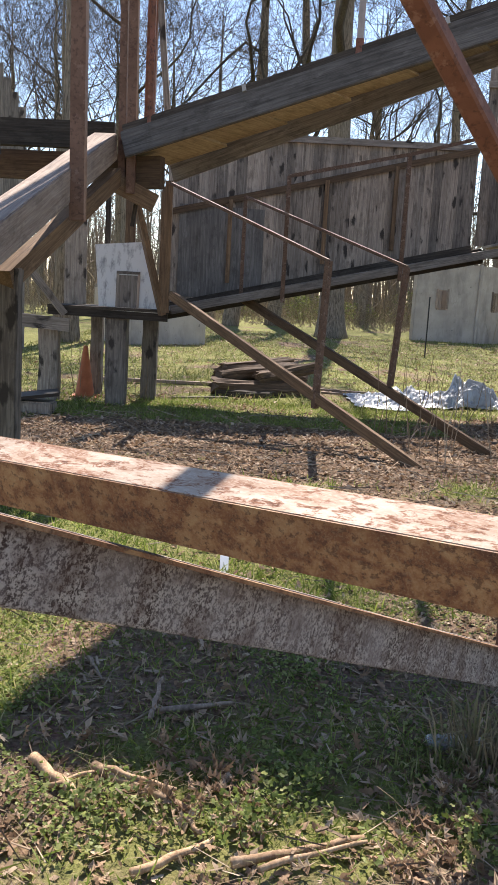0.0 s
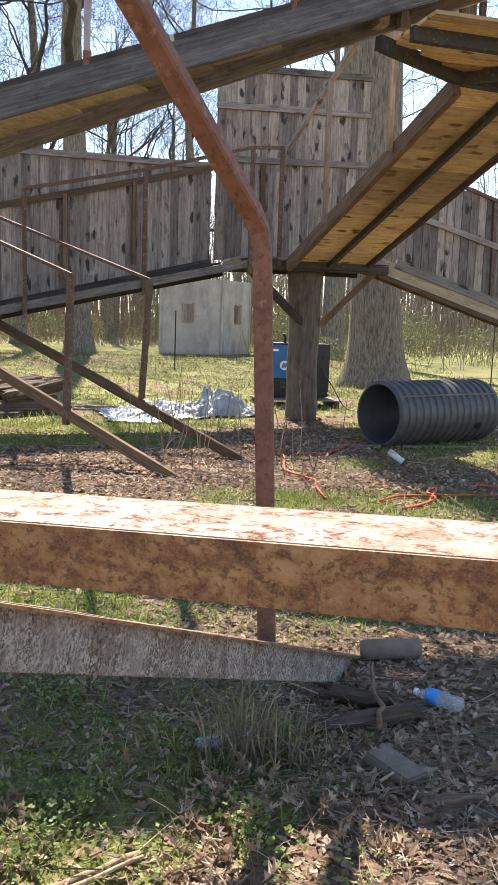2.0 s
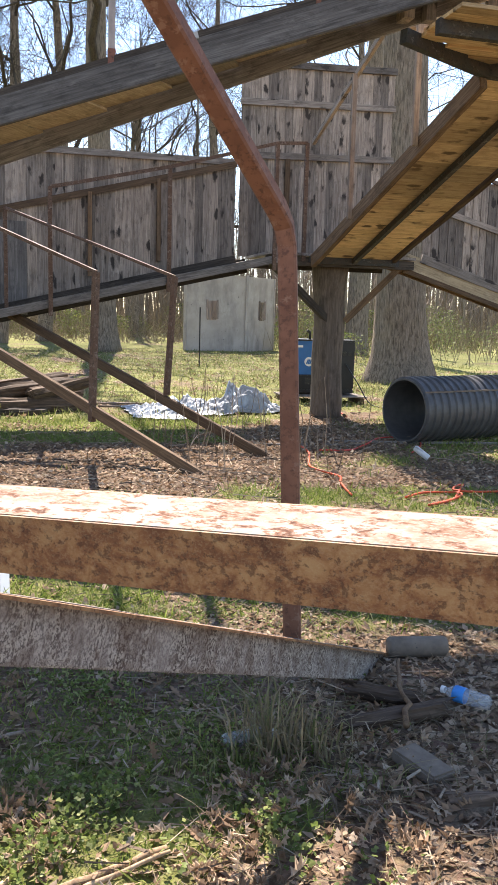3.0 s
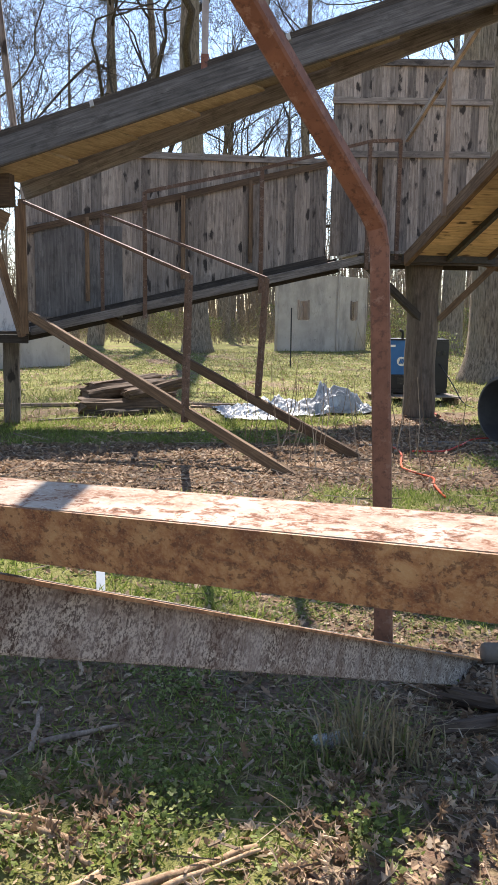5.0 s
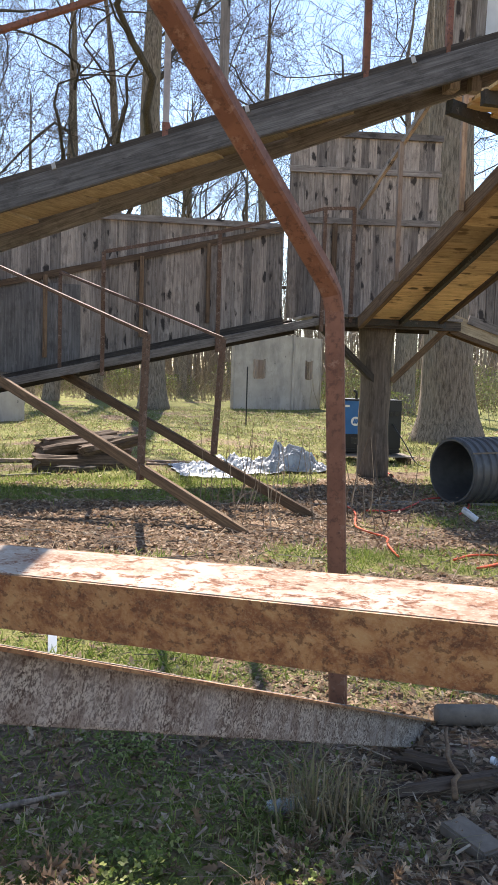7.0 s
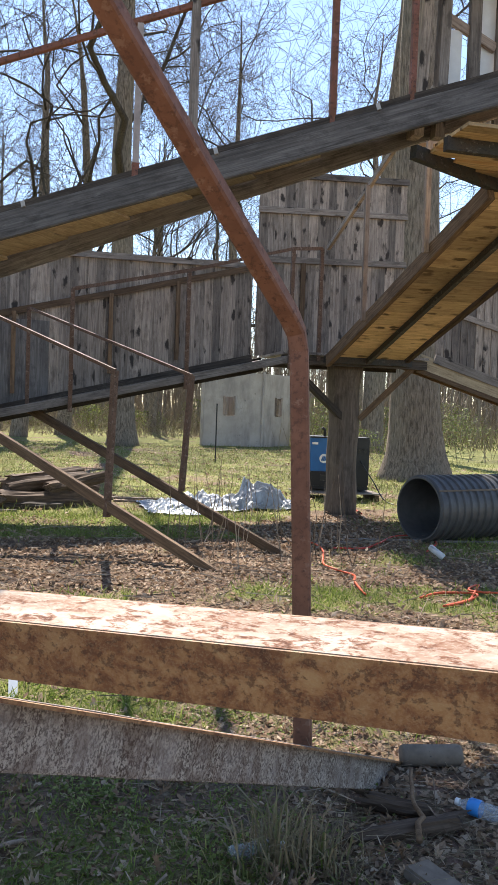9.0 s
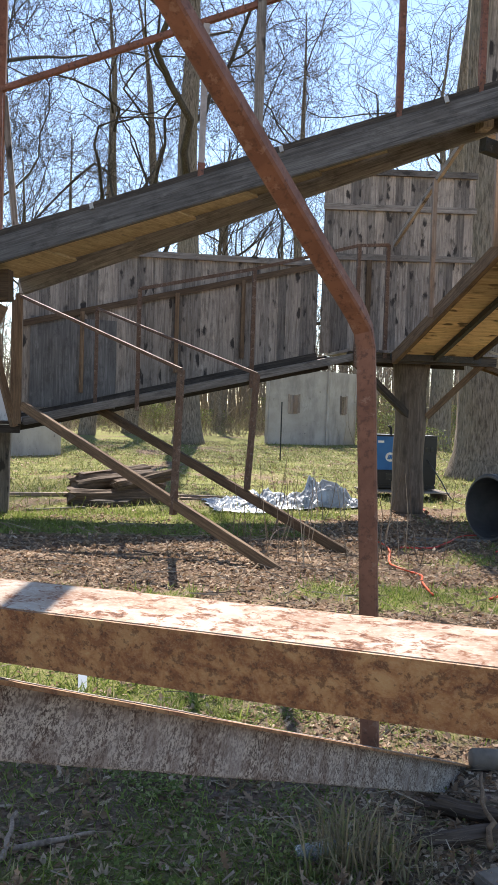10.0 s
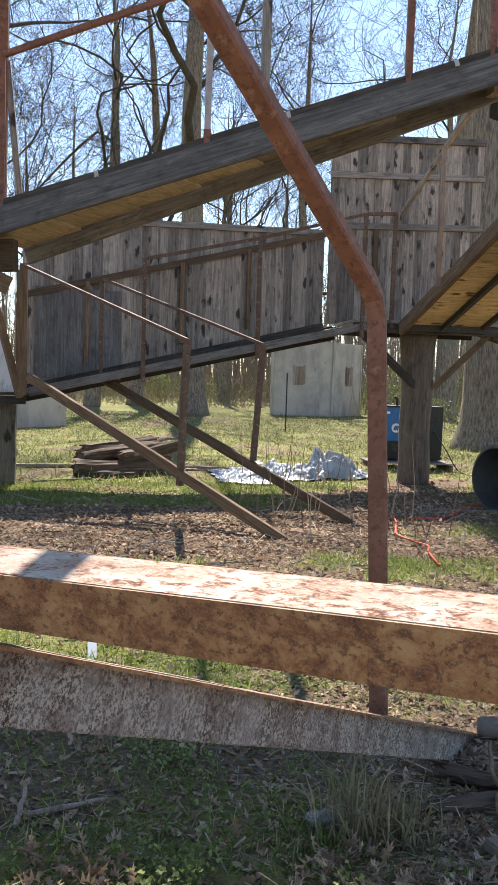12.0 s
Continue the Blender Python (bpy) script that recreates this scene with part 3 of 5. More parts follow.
x = 0.0
total = (F1 - F0).length
while x < total - 0.05:
    w = min(rng.uniform(0.125, 0.155), total - x)
    q = F0 + FD * (x + w / 2)
    zb = 1.38 + (q.x + 1.28) * 0.255 + rng.uniform(-0.02, 0.02)
    zr = slope_rail(q.x)
    zt = 3.76 + (q.x) * 0.05 + rng.uniform(-0.012, 0.012)
    gap = 0.006 if rng.random() < 0.06 else -0.004
    off = FN * rng.uniform(-0.006, 0.006)
    board("board", q + Vector((0, 0, zb)) + off, q + Vector((0, 0, zr)) + off, w - gap, 0.022, FENCE_WOOD, fence_c, side=FD)
    if zt > zr + 0.05:
        q2 = q + FD * rng.uniform(-0.002, 0.002) + FN * 0.03
        board("upper_board", q2 + Vector((0, 0, zr - 0.05)), q2 + Vector((0, 0, zt)), w - (0.005 if rng.random() < 0.05 else -0.008), 0.022, FENCE_WOOD, fence_c, side=FD)
    x += w
sheet_at = F0 + FD * 0.78 - FN * 0.03
board("plywood_sheet", sheet_at + Vector((0, 0, 1.50)), sheet_at + Vector((0, 0, 2.78)), 1.22, 0.012, PLYWOOD, fence_c, side=FD, label="dark weathered plywood sheet")
beam("sloping_rail", F0 + Vector((0, -0.05, slope_rail(F0.x))), F1 + Vector((0, -0.05, slope_rail(F1.x))), 0.03, 0.09, BROWN_WOOD, fence_c)
beam("top_rail", F0 + Vector((0, -0.02, 3.72)), F1 + Vector((0, -0.02, 3.90)), 0.04, 0.09, GREY_WOOD, fence_c)
beam("sill_board", F0 + Vector((0.0, -0.08, 1.32)), F1 + Vector((0.0, -0.08, 2.42)), 0.05, 0.14, DARK_WOOD, fence_c)
for x in (0.9, 2.3, 3.35):
    q = F0 + FD * x
    beam("fence_post", q + Vector((0, -0.05, 1.5 + x * 0.25)) , q + Vector((0, -0.05, slope_rail(q.x))), 0.06, 0.06, BROWN_WOOD, fence_c)

# tall panel wall behind the middle platform
tower = thing("panel_wall", (4.5, 13.8, 2.5), "tall weathered board wall in three tiers", "wall")
for z0, z1 in ((2.52, 4.12), (4.12, 4.94), (4.94, 5.56)):
    x = 3.24
    while x < 5.80:
        w = min(rng.uniform(0.12, 0.17), 5.84 - x)
        zt = z1 + (rng.uniform(-0.03, 0.03) if z1 > 5.5 else -0.004) + (x - 3.2) * 0.03
        board("board", (x + w / 2, 13.82 + rng.uniform(-0.006, 0.006), z0 + (x - 3.2) * 0.03), (x + w / 2 + rng.uniform(-0.006, 0.006), 13.82, zt), w + 0.003, 0.022, FENCE_WOOD, tower, side=(1, 0, 0))
        x += w
for z in (4.12, 4.94, 5.53):
    beam("cross_rail", (3.22, 13.78, z), (5.86, 13.78, z + 0.08), 0.05, 0.10, GREY_WOOD, tower)
beam("upright", (4.02, 13.77, 2.5), (4.02, 13.77, 4.1), 0.08, 0.05, BROWN_WOOD, tower)

# ramp that falls to the right, with its fence
D0, D1 = Vector((5.60, 12.62, 2.36)), Vector((10.4, 12.3, 0.83))
ramp_d = ramp("side_ramp", "ramp with warm wooden side board", D0, D1, (0.03, 1.0, 0), 0.3, AGED_PINE, AGED_PINE, BROWN_WOOD, 0.25, 0.14, thick=0.05, far_z=(0.22, 0.22))
beam("lower_edge", D0 + Vector((0, -0.07, -0.02)), D1 + Vector((0, -0.07, -0.02)), 0.04, 0.07, BROWN_WOOD, ramp_d)
fence_d = thing("side_fence", (7.0, 12.65, 1.5), "weathered board fence along the side ramp", "fence")
x = 5.95
while x < 10.2:
    w = rng.uniform(0.12, 0.16)
    zb = 2.40 - (x - 5.95) * 0.315 + 0.02
    zt = 3.86 - (x - 6.37) * 0.21
    y = 12.68 - (x - 5.6) * 0.067
    board("board", (x + w / 2, y, zb), (x + w / 2, y, zt + rng.uniform(-0.015, 0.015)), w - 0.006, 0.022, FENCE_WOOD, fence_d, side=(1, 0, 0))
    x += w
beam("bottom_rail", (5.9, 12.55, 2.53), (10.2, 12.26, 1.16), 0.05, 0.14, GREY_WOOD, fence_d)
beam("middle_rail", (6.1, 12.61, 3.32), (10.2, 12.33, 2.14), 0.04, 0.09, GREY_WOOD, fence_d)
rail_d = thing("side_railing", (7.6, 12.5, 1.7), "thin brown steel railing on the side ramp", "railing")
beam("post", (7.62, 12.52, 1.78), (7.57, 12.52, 3.62), 0.06, 0.06, BROWN_STEEL, rail_d)
beam("post", (9.5, 12.36, 1.1), (9.45, 12.36, 3.0), 0.06, 0.06, BROWN_STEEL, rail_d)
beam("top_rail", (6.2, 12.58, 4.02), (9.5, 12.36, 3.0), 0.05, 0.05, BROWN_STEEL, rail_d)
rope = thing("hanging_rope", (7.72, 12.5, 0.6), "thin dark rope hanging from the side ramp", "rope")
v_, f_ = [], []
tube_into(v_, f_, [Vector((7.72, 12.5, z)) for z in (1.75, 1.3, 0.9, 0.45, 0.02)], [0.011] * 5, 6)
put("strand", raw_mesh("strand", v_, f_, BLACK), rope)

# ladder-like stair frame of two stringers
stairs = thing("stair_frame", (1.6, 8.6, 0), "rusty stair frame with two stringers and no treads", "stairs")
for foot, top, post_lo, post_hi, rail_hi in (
    ((1.64, 8.12, -0.04), (-1.20, 10.69, 1.53), (0.58, 9.08, 0.42), (0.62, 9.04, 1.98), (-1.25, 10.73, 2.87)),
    ((2.60, 9.15, -0.04), (-0.36, 11.82, 1.54), (1.53, 10.11, 0.60), (1.60, 10.05, 2.0), (-0.34, 11.81, 2.87)),
):
    beam("stringer", foot, top, 0.07, 0.11, BROWN_WOOD, stairs, "worn brown stringer", wear=0.004, cuts=10)
    beam("post", post_lo, post_hi, 0.07, 0.05, BROWN_STEEL, stairs)
    beam("handrail", post_hi, rail_hi, 0.045, 0.035, BROWN_STEEL, stairs)
beam("newel", (-1.27, 10.76, 1.3), (-1.27, 10.76, 2.9), 0.09, 0.08, BROWN_WOOD, stairs, "brown timber newel")
beam("newel", (-0.36, 11.84, 1.5), (-0.36, 11.84, 2.9), 0.05, 0.05, BROWN_STEEL, stairs)

# left platform
plat_l = thing("low_platform", (-2.0, 11.6, 0), "low timber platform on short stubby piers", "platform")
for i in range(7):
    y = 11.2 + 0.17 * i
    board("plank", (-2.85, y, 1.30), (-1.25, y, 1.30), 0.165, 0.035, DARK_WOOD, plat_l, side=(0, 1, 0))
beam("front_beam", (-2.85, 11.16, 1.24), (-1.28, 11.16, 1.22), 0.06, 0.10, DARK_WOOD, plat_l)
beam("side_beam", (-3.25, 11.1, 1.10), (-2.55, 11.1, 1.06), 0.06, 0.17, GREY_WOOD, plat_l)
for x, y, w, d, z in ((-2.88, 11.4, 0.26, 0.2, 1.0), (-1.96, 11.3, 0.27, 0.22, 1.18), (-1.62, 12.1, 0.21, 0.2, 1.2), (-2.42, 12.3, 0.16, 0.16, 1.2)):
    beam("pier", (x, y, -0.04), (x, y, z), w, d, GREY_WOOD, plat_l, "weathered stubby pier", wear=0.02, cuts=6)
beam("brace", (-3.0, 10.9, 1.72), (-2.62, 11.1, 1.20), 0.07, 0.09, GREY_WOOD, plat_l)
beam("leaning_timber", (-1.34, 11.05, 1.26), (-1.76, 10.9, 2.9), 0.17, 0.07, BROWN_WOOD, plat_l, "leaning brown timber")
beam("back_board", (-2.66, 11.9, 1.30), (-2.66, 11.9, 2.75), 0.30, 0.03, GREY_WOOD, plat_l, "upright grey board", side=(1, 0, 0))
beam("back_board", (-1.98, 12.3, 1.30), (-1.98, 12.3, 3.0), 0.14, 0.03, BROWN_WOOD, plat_l, "upright brown board", side=(1, 0, 0))
beam("back_board", (-1.45, 11.9, 1.30), (-1.45, 11.9, 2.95), 0.10, 0.05, BROWN_WOOD, plat_l, "upright brown board", side=(1, 0, 0))
beam("back_board", (-2.3, 12.3, 1.30), (-2.3, 12.3, 2.9), 0.07, 0.05, DARK_WOOD, plat_l, "upright dark board", side=(1, 0, 0))


def target_board():
    t = thing("painted_board", (-1.8, 11.3, 1.32), "mildewed white board with a small door outline, on the platform", "board")
    bm = bmesh.new()
    pts = [(-0.42, 0), (0.42, 0.0), (0.21, 0.87), (-0.50, 0.80)]
    lo = [bm.verts.new((x, 0, z)) for x, z in pts]
    hi = [bm.verts.new((x, 0.025, z)) for x, z in pts]
    bm.faces.new(lo)
    bm.faces.new(hi[::-1])
    for i in range(4):
        j = (i + 1) % 4
        bm.faces.new((lo[i], hi[i], hi[j], lo[j]))
    bmesh.ops.recalc_face_normals(bm, faces=bm.faces)
    m = Matrix.Translation((-1.79, 11.28, 1.325)) @ pose(0, 0, 0, -6, 0, 0)
    part("sheet", bm, BOARD_WHITE, t, m=m)
    for n, x0, x1, z0, z1, y, mt in (("door_panel", -0.17, 0.08, 0.0, 0.42, -0.006, GREY_WOOD), ("door_jamb", 0.08, 0.11, 0.0, 0.47, -0.015, PALE_WOOD), ("door_jamb", -0.20, -0.17, 0.0, 0.47, -0.012, GREY_WOOD), ("door_head", -0.20, 0.11, 0.435, 0.47, -0.018, GREY_WOOD)):
        b = bmesh.new()
        box(b, x0, x1, y, 0.0, z0, z1)
        part(n, b, mt, t, m=m)


target_board()

# corner where the upper ramp meets the ramp that comes towards the yard
ramp_e = thing("near_ramp", (-1.7, 6.5, 0), "peeling timber ramp descending from the corner post", "ramp")
beam("side_beam", (-1.66, 8.62, 2.94), (-1.80, 3.4, 1.22), 0.22, 0.25, PALE_WOOD, ramp_e, "pale peeling side beam", wear=0.008, cuts=16)
beam("side_beam", (-2.75, 8.62, 2.94), (-2.9, 3.4, 1.22), 0.10, 0.25, GREY_WOOD, ramp_e)
beam("under_beam", (-1.55, 8.60, 2.66), (-1.96, 6.35, 1.60), 0.12, 0.16, BROWN_WOOD, ramp_e)
for i in range(6, 14):
    t = (i + 0.5) / 14
    c = Vector((-1.76, 8.62, 2.80)).lerp(Vector((-1.90, 3.4, 1.08)), t)
    board("plank", c, c + Vector((-1.05, 0, 0)), 0.36, 0.03, DARK_WOOD, ramp_e, side=(0, -0.95, -0.31))
beam("support_post", (-1.97, 6.45, -0.05), (-1.95, 6.45, 1.70), 0.17, 0.16, FENCE_WOOD, ramp_e, "split weathered support post", wear=0.012, cuts=10)
beam("support_post", (-1.86, 3.6, -0.05), (-1.86, 3.6, 1.12), 0.14, 0.14, GREY_WOOD, ramp_e)
beam("support_post", (-2.86, 3.6, -0.05), (-2.86, 3.6, 1.12), 0.14, 0.14, GREY_WOOD, ramp_e)
corner = thing("corner_frame", (-1.6, 8.5, 2.4), "tall rusty posts and dark beams at the ramp corner", "frame")
beam("post", (-1.545, 6.9, 2.10), (-1.57, 6.9, 5.9), 0.115, 0.10, BROWN_POST, corner)
beam("post", (-1.50, 8.66, 2.50), (-1.53, 8.66, 6.0), 0.07, 0.10, BROWN_POST, corner)
beam("post", (-1.40, 8.60, 2.50), (-1.43, 8.60, 6.0), 0.085, 0.10, BROWN_POST, corner)
beam("post", (-1.27, 8.80, 2.95), (-1.25, 8.80, 6.0), 0.095, 0.10, RUST_POST, corner)
beam("prop", (-1.08, 8.8, 3.2), (-1.22, 8.8, 4.6), 0.06, 0.06, GREY_WOOD, corner)
beam("corner_beam", (-1.74, 8.78, 2.70), (-1.10, 8.62, 2.72), 0.14, 0.30, BROWN_WOOD, corner)
beam("gusset", (-1.60, 8.6, 2.62), (-1.16, 8.62, 2.42), 0.06, 0.18, BROWN_WOOD, corner)
beam("level_beam", (-4.2, 8.9, 3.06), (-1.62, 8.9, 3.08), 0.10, 0.26, DARK_WOOD, corner)
beam("level_beam", (-4.2, 9.6, 2.84), (-1.7, 9.6, 2.86), 0.08, 0.30, BROWN_WOOD, corner)
beam("hanger", (-1.36, 8.75, 2.5), (-1.40, 8.75, 2.2), 0.04, 0.04, DARK_WOOD, corner)

# steel post with a bent arm
elbow = thing("bent_post", (1.2, 3.8, 0), "red-brown steel post with an arm bent upwards", "post")


def bent_post():
    s = 0.043
    path = [Vector((1.215, 3.80, -0.05)), Vector((1.165, 3.80, 1.0)), Vector((1.12, 3.80, 1.90)), Vector((1.10, 3.79, 1.99)), Vector((1.05, 3.745, 2.06)), Vector((0.0455, 2.933, 3.124)), Vector((-0.385, 2.585, 3.58))]
    verts, faces = [], []
    for i, p in enumerate(path):
        d = (path[min(i + 1, len(path) - 1)] - path[max(i - 1, 0)]).normalized()
        a = Vector((0.94, -0.35, 0))
        a = (a - d * a.dot(d)).normalized()
        b = d.cross(a)
        c = 0.010
        for sx, sy in ((-s + c, -s), (s - c, -s), (s, -s + c), (s, s - c), (s - c, s), (-s + c, s), (-s, s - c), (-s, -s + c)):
            verts.append(p + a * sx + b * sy)
    for i in range(len(path) - 1):
        for k in range(8):
            faces.append((i * 8 + k, i * 8 + (k + 1) % 8, (i + 1) * 8 + (k + 1) % 8, (i + 1) * 8 + k))
    put("column", raw_mesh("column", verts, faces, RUST_POST), elbow)


bent_post()

# rail and plate in front of the camera
near_rail = thing("near_rail", (0.1, 1.25, 1.27), "thick rusty square steel rail with pale peeling paint", "rail")
R0, R1 = Vector((-0.2548, 1.4768, 1.2521)), Vector((0.4216, 1.0330, 1.2794))
rd = (R1 - R0).normalized()
side_v = Vector((rd.y, -rd.x, 0))
tilt = radians(15)
cross = side_v * math.cos(tilt) + Vector((0, 0, -1)) * math.sin(tilt)
for foot in (R0 - rd * 0.8, R1 + rd * 0.8):
    beam("support_post", (foot.x, foot.y, 0.0), (foot.x, foot.y, foot.z - 0.045), 0.08, 0.08, RAIL_STEEL, near_rail)
beam("tube", R0 - rd * 0.9, R1 + rd * 0.9, 0.0982, 0.0985, RAIL_STEEL, near_rail, "ochre rusty tube", bevel=0.009, side=cross)
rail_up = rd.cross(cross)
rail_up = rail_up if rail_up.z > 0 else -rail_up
# skin on the upper face, paler than the tube: sunlight put into its colour
beam("top_paint", R0 - rd * 0.9 + rail_up * 0.0492, R1 + rd * 0.9 + rail_up * 0.0492, 0.090, 0.0024, RAIL_TOP, near_rail, "flaked pink paint on top, paled for sunlight", bevel=0.001, side=cross)
plate = thing("rusty_plate", (0.4, 2.2, 0.7), "peeling white and rusty steel plate sloping to the ground", "plate")
P0, P1 = Vector((-0.3511, 1.2403, 1.1874)), Vector((1.42, 3.398, 0.052))
pd = (P1 - P0).normalized()
beam("web", P0 - pd * 0.5, P1 + pd * 0.3, 0.03, 0.132, PLANK_STEEL, plate, bevel=0.004, wear=0.002, cuts=24)
beam("lip", P0 - pd * 0.5 + Vector((0.01, -0.01, 0.066)), P1 + pd * 0.3 + Vector((0.01, -0.01, 0.066)), 0.05, 0.008, RAIL_STEEL, plate, "rusty upper lip", bevel=0.002)


# ---------------------------------------------------------------- trees
def grow(rng, out, p, d, length, r, level, deepest, droop=0.0, wild=0.25, first=0.42):
    """One limb and, from it, its branches; each goes to out as (points, radii, level)."""
    n = (10, 10, 7, 4, 3)[min(level, 4)]
    pts, rad = [p.copy()], [r]
    step = length / n
    for i in range(n):
        k = wild * (0.13 if level == 0 and i > 3 else 0.03 if level == 0 else 1.0)
        d = (d + Vector((rng.gauss(0, k), rng.gauss(0, k), rng.gauss(0, k * 0.7) + (0.09 if level else 0.0) - droop))).normalized()
        p = p + d * step
        pts.append(p.copy())
        rad.append(max(0.008, r * (1 - (0.9 if level == 0 else 0.8) * (i + 1) / n)))
    out.append((pts, rad, level))
    if level >= deepest:
        return
    kids = ((10, 13), (6, 8), (4, 6), (2, 4))[min(level, 3)]
    for _ in range(rng.randint(*kids)):
        t = rng.uniform(first if level == 0 else 0.22, 1.0)
        i = min(n - 1, int(t * n))
        base = pts[i].lerp(pts[i + 1], t * n - i)
        axis = (pts[i + 1] - pts[i]).normalized()
        side = axis.orthogonal().normalized()
        side.rotate(Matrix.Rotation(rng.uniform(0, 6.283), 3, axis))
        ang = rng.uniform(0.55, 1.15)
        nd = (axis * math.cos(ang) + side * math.sin(ang)).normalized()
        grow(rng, out, base, nd, length * rng.uniform(0.34, 0.62), max(0.010, rad[i] * rng.uniform(0.28, 0.5)), level + 1, deepest, droop, wild)


def bare_tree(at, tall, r, seed, label, deepest=4, lean=(0, 0), flare=0.0, wild=0.25, group="bare trees", first=0.42):
    """A leafless tree: a flared trunk and a crown of limbs and twigs."""
    rng = random.Random(seed)
    t = thing("tree", at, label, "tree", group)
    out = []
    grow(rng, out, Vector((0, 0, -0.15)), Vector((lean[0], lean[1], 1)).normalized(), tall, r, 0, deepest, 0.0, wild, first)
    pts, rad, _ = out[0]
    tv, tf = [], []
    fine = smooth_path(pts, 5)
    fr = [rad[0] * (1 - 0.93 * (i / (len(fine) - 1)) ** 1.5) for i in range(len(fine))]
    fr = [q * (1 + flare * math.exp(-max(0, p.z) / 0.55)) for q, p in zip(fr, fine)]
    tube_into(tv, tf, fine, fr, 20)
    for v in tv:
        a = math.atan2(v.y, v.x)
        k = 1 + (0.10 + 0.25 * flare * math.exp(-max(0, v.z) / 0.5)) * noise.noise(Vector((math.cos(a) * 2.2, math.sin(a) * 2.2, v.z * 0.5 + seed)))
        c = pts[0].lerp(pts[-1], max(0, min(1, v.z / tall)))
        v.x, v.y = c.x + (v.x - c.x) * k, c.y + (v.y - c.y) * k
    m = Matrix.Translation(at)
    put("trunk", raw_mesh("trunk", tv, tf, BARK, True), t, m)
    cv, cf = [], []
    for pts, rad, level in out[1:]:
        tube_into(cv, cf, pts, rad, (8, 6, 4, 3, 3)[level])
    put("crown", raw_mesh("crown", cv, cf, TWIG_BARK, True), t, m, "bare twiggy crown")
    return t


bare_tree((2.62, 33.6, 0), 29, 0.48, 11, "tall straight oak with pale furrowed bark", lean=(-0.012, 0), flare=0.45, wild=0.34, first=0.3)
bare_tree((8.80, 19.6, 0), 25, 0.62, 23, "massive oak trunk with a flared base and deep bark", lean=(-0.062, 0), flare=0.62, wild=0.34, first=0.66)
bare_tree((-5.35, 23, 0), 20, 0.32, 31, "slim dark bare tree behind the ramps", lean=(0.0, 0), flare=0.3)
bare_tree((-4.4, 27, 0), 16, 0.22, 37, "slim dark bare tree behind the ramps", lean=(0.02, 0), flare=0.3)
bare_tree((13.2, 34, 0), 29, 0.46, 41, "forked bare tree beyond the lawn", lean=(0.02, 0), flare=0.3, wild=0.34, first=0.3)
bare_tree((-1.6, 40, 0), 21, 0.36, 43, "crooked bare tree beyond the lawn", lean=(0.08, 0), flare=0.2, wild=0.46, first=0.25)
bare_tree((0.4, 43, 0), 22, 0.36, 47, "crooked bare tree beyond the lawn", lean=(0.10, 0), flare=0.2, wild=0.45, first=0.25)
bare_tree((9.6, 46, 0), 23, 0.30, 67, "crooked bare tree beyond the lawn", lean=(-0.03, 0), flare=0.2, wild=0.42, first=0.25)
bare_tree((16.5, 42, 0), 23, 0.30, 71, "crooked bare tree beyond the lawn", lean=(0.03, 0), flare=0.2, wild=0.42, first=0.25)
wood_a = bare_tree((-9, 52, 0), 17, 0.24, 53, "thin bare tree at the edge of the woods", group="woodland trees")
wood_b = bare_tree((6, 56, 0), 19, 0.26, 59, "thin bare tree at the edge of the woods", group="woodland trees", deepest=3, wild=0.32)
wood_c = bare_tree((20, 54, 0), 18, 0.24, 61, "thin bare tree at the edge of the woods", group="woodland trees", deepest=3, wild=0.28)
rng = random.Random(77)
for i in range(17):
    y = rng.uniform(50, 84)
    x = rng.uniform(-0.34, 0.62) * y
    s = rng.uniform(0.75, 1.15)
    src = rng.choice((wood_a, wood_b, wood_c))
    c = copy_thing(src, Matrix.Translation((x, y, 0)) @ Matrix.Rotation(rng.uniform(0, 6.28), 4, "Z"))
    c.scale = (s, s, s)
for x, y, turn, s in ((-13.5, 46, 0.5, 0.9), (-9.6, 40, 1.9, 0.8), (-7.4, 44, 3.1, 0.9), (-5.6, 50, 4.4, 0.95), (-11.5, 54, 5.2, 1.0), (-2.9, 47, 0.9, 0.85), (-8.3, 36, 2.6, 0.75)):
    c = copy_thing(wood_b if s < 0.9 else wood_a, Matrix.Translation((x, y, 0)) @ Matrix.Rotation(turn, 4, "Z"))
    c.scale = (s, s, s)


def far_woods():
    """Many thin stems and twigs that close the view behind the lawn."""
    rng = random.Random(8)
    verts, faces = [], []
    for i in range(2000):
        y = rng.uniform(56, 125)
        x = rng.uniform(-0.5, 0.75) * y
        h = rng.uniform(5, 15)
        p = Vector((x, y, -0.2))
        d = Vector((rng.gauss(0, 0.06), rng.gauss(0, 0.06), 1))
        pts = [p + d * (h * k / 4) + Vector((rng.gauss(0, 0.15), 0, 0)) for k in range(5)]
        r = rng.uniform(0.05, 0.16)
        tube_into(verts, faces, pts, [r, r * 0.8, r * 0.6, r * 0.4, 0.01], 4)
        for _ in range(8):
            q = pts[rng.randint(0, 3)].lerp(pts[4], rng.random() * 0.7)
            e = q + Vector((rng.gauss(0, 1.1), rng.gauss(0, 1.1), rng.uniform(0.5, 2.2)))
            tube_into(verts, faces, [q, q.lerp(e, 0.5) + Vector((rng.gauss(0, 0.2), 0, 0.1)), e], [0.035, 0.022, 0.008], 3)
    tagged(put("far_woods", raw_mesh("far_woods", verts, faces, FAR_BARK)), "distant bare woods behind the lawn", "woods", kind="stuff")


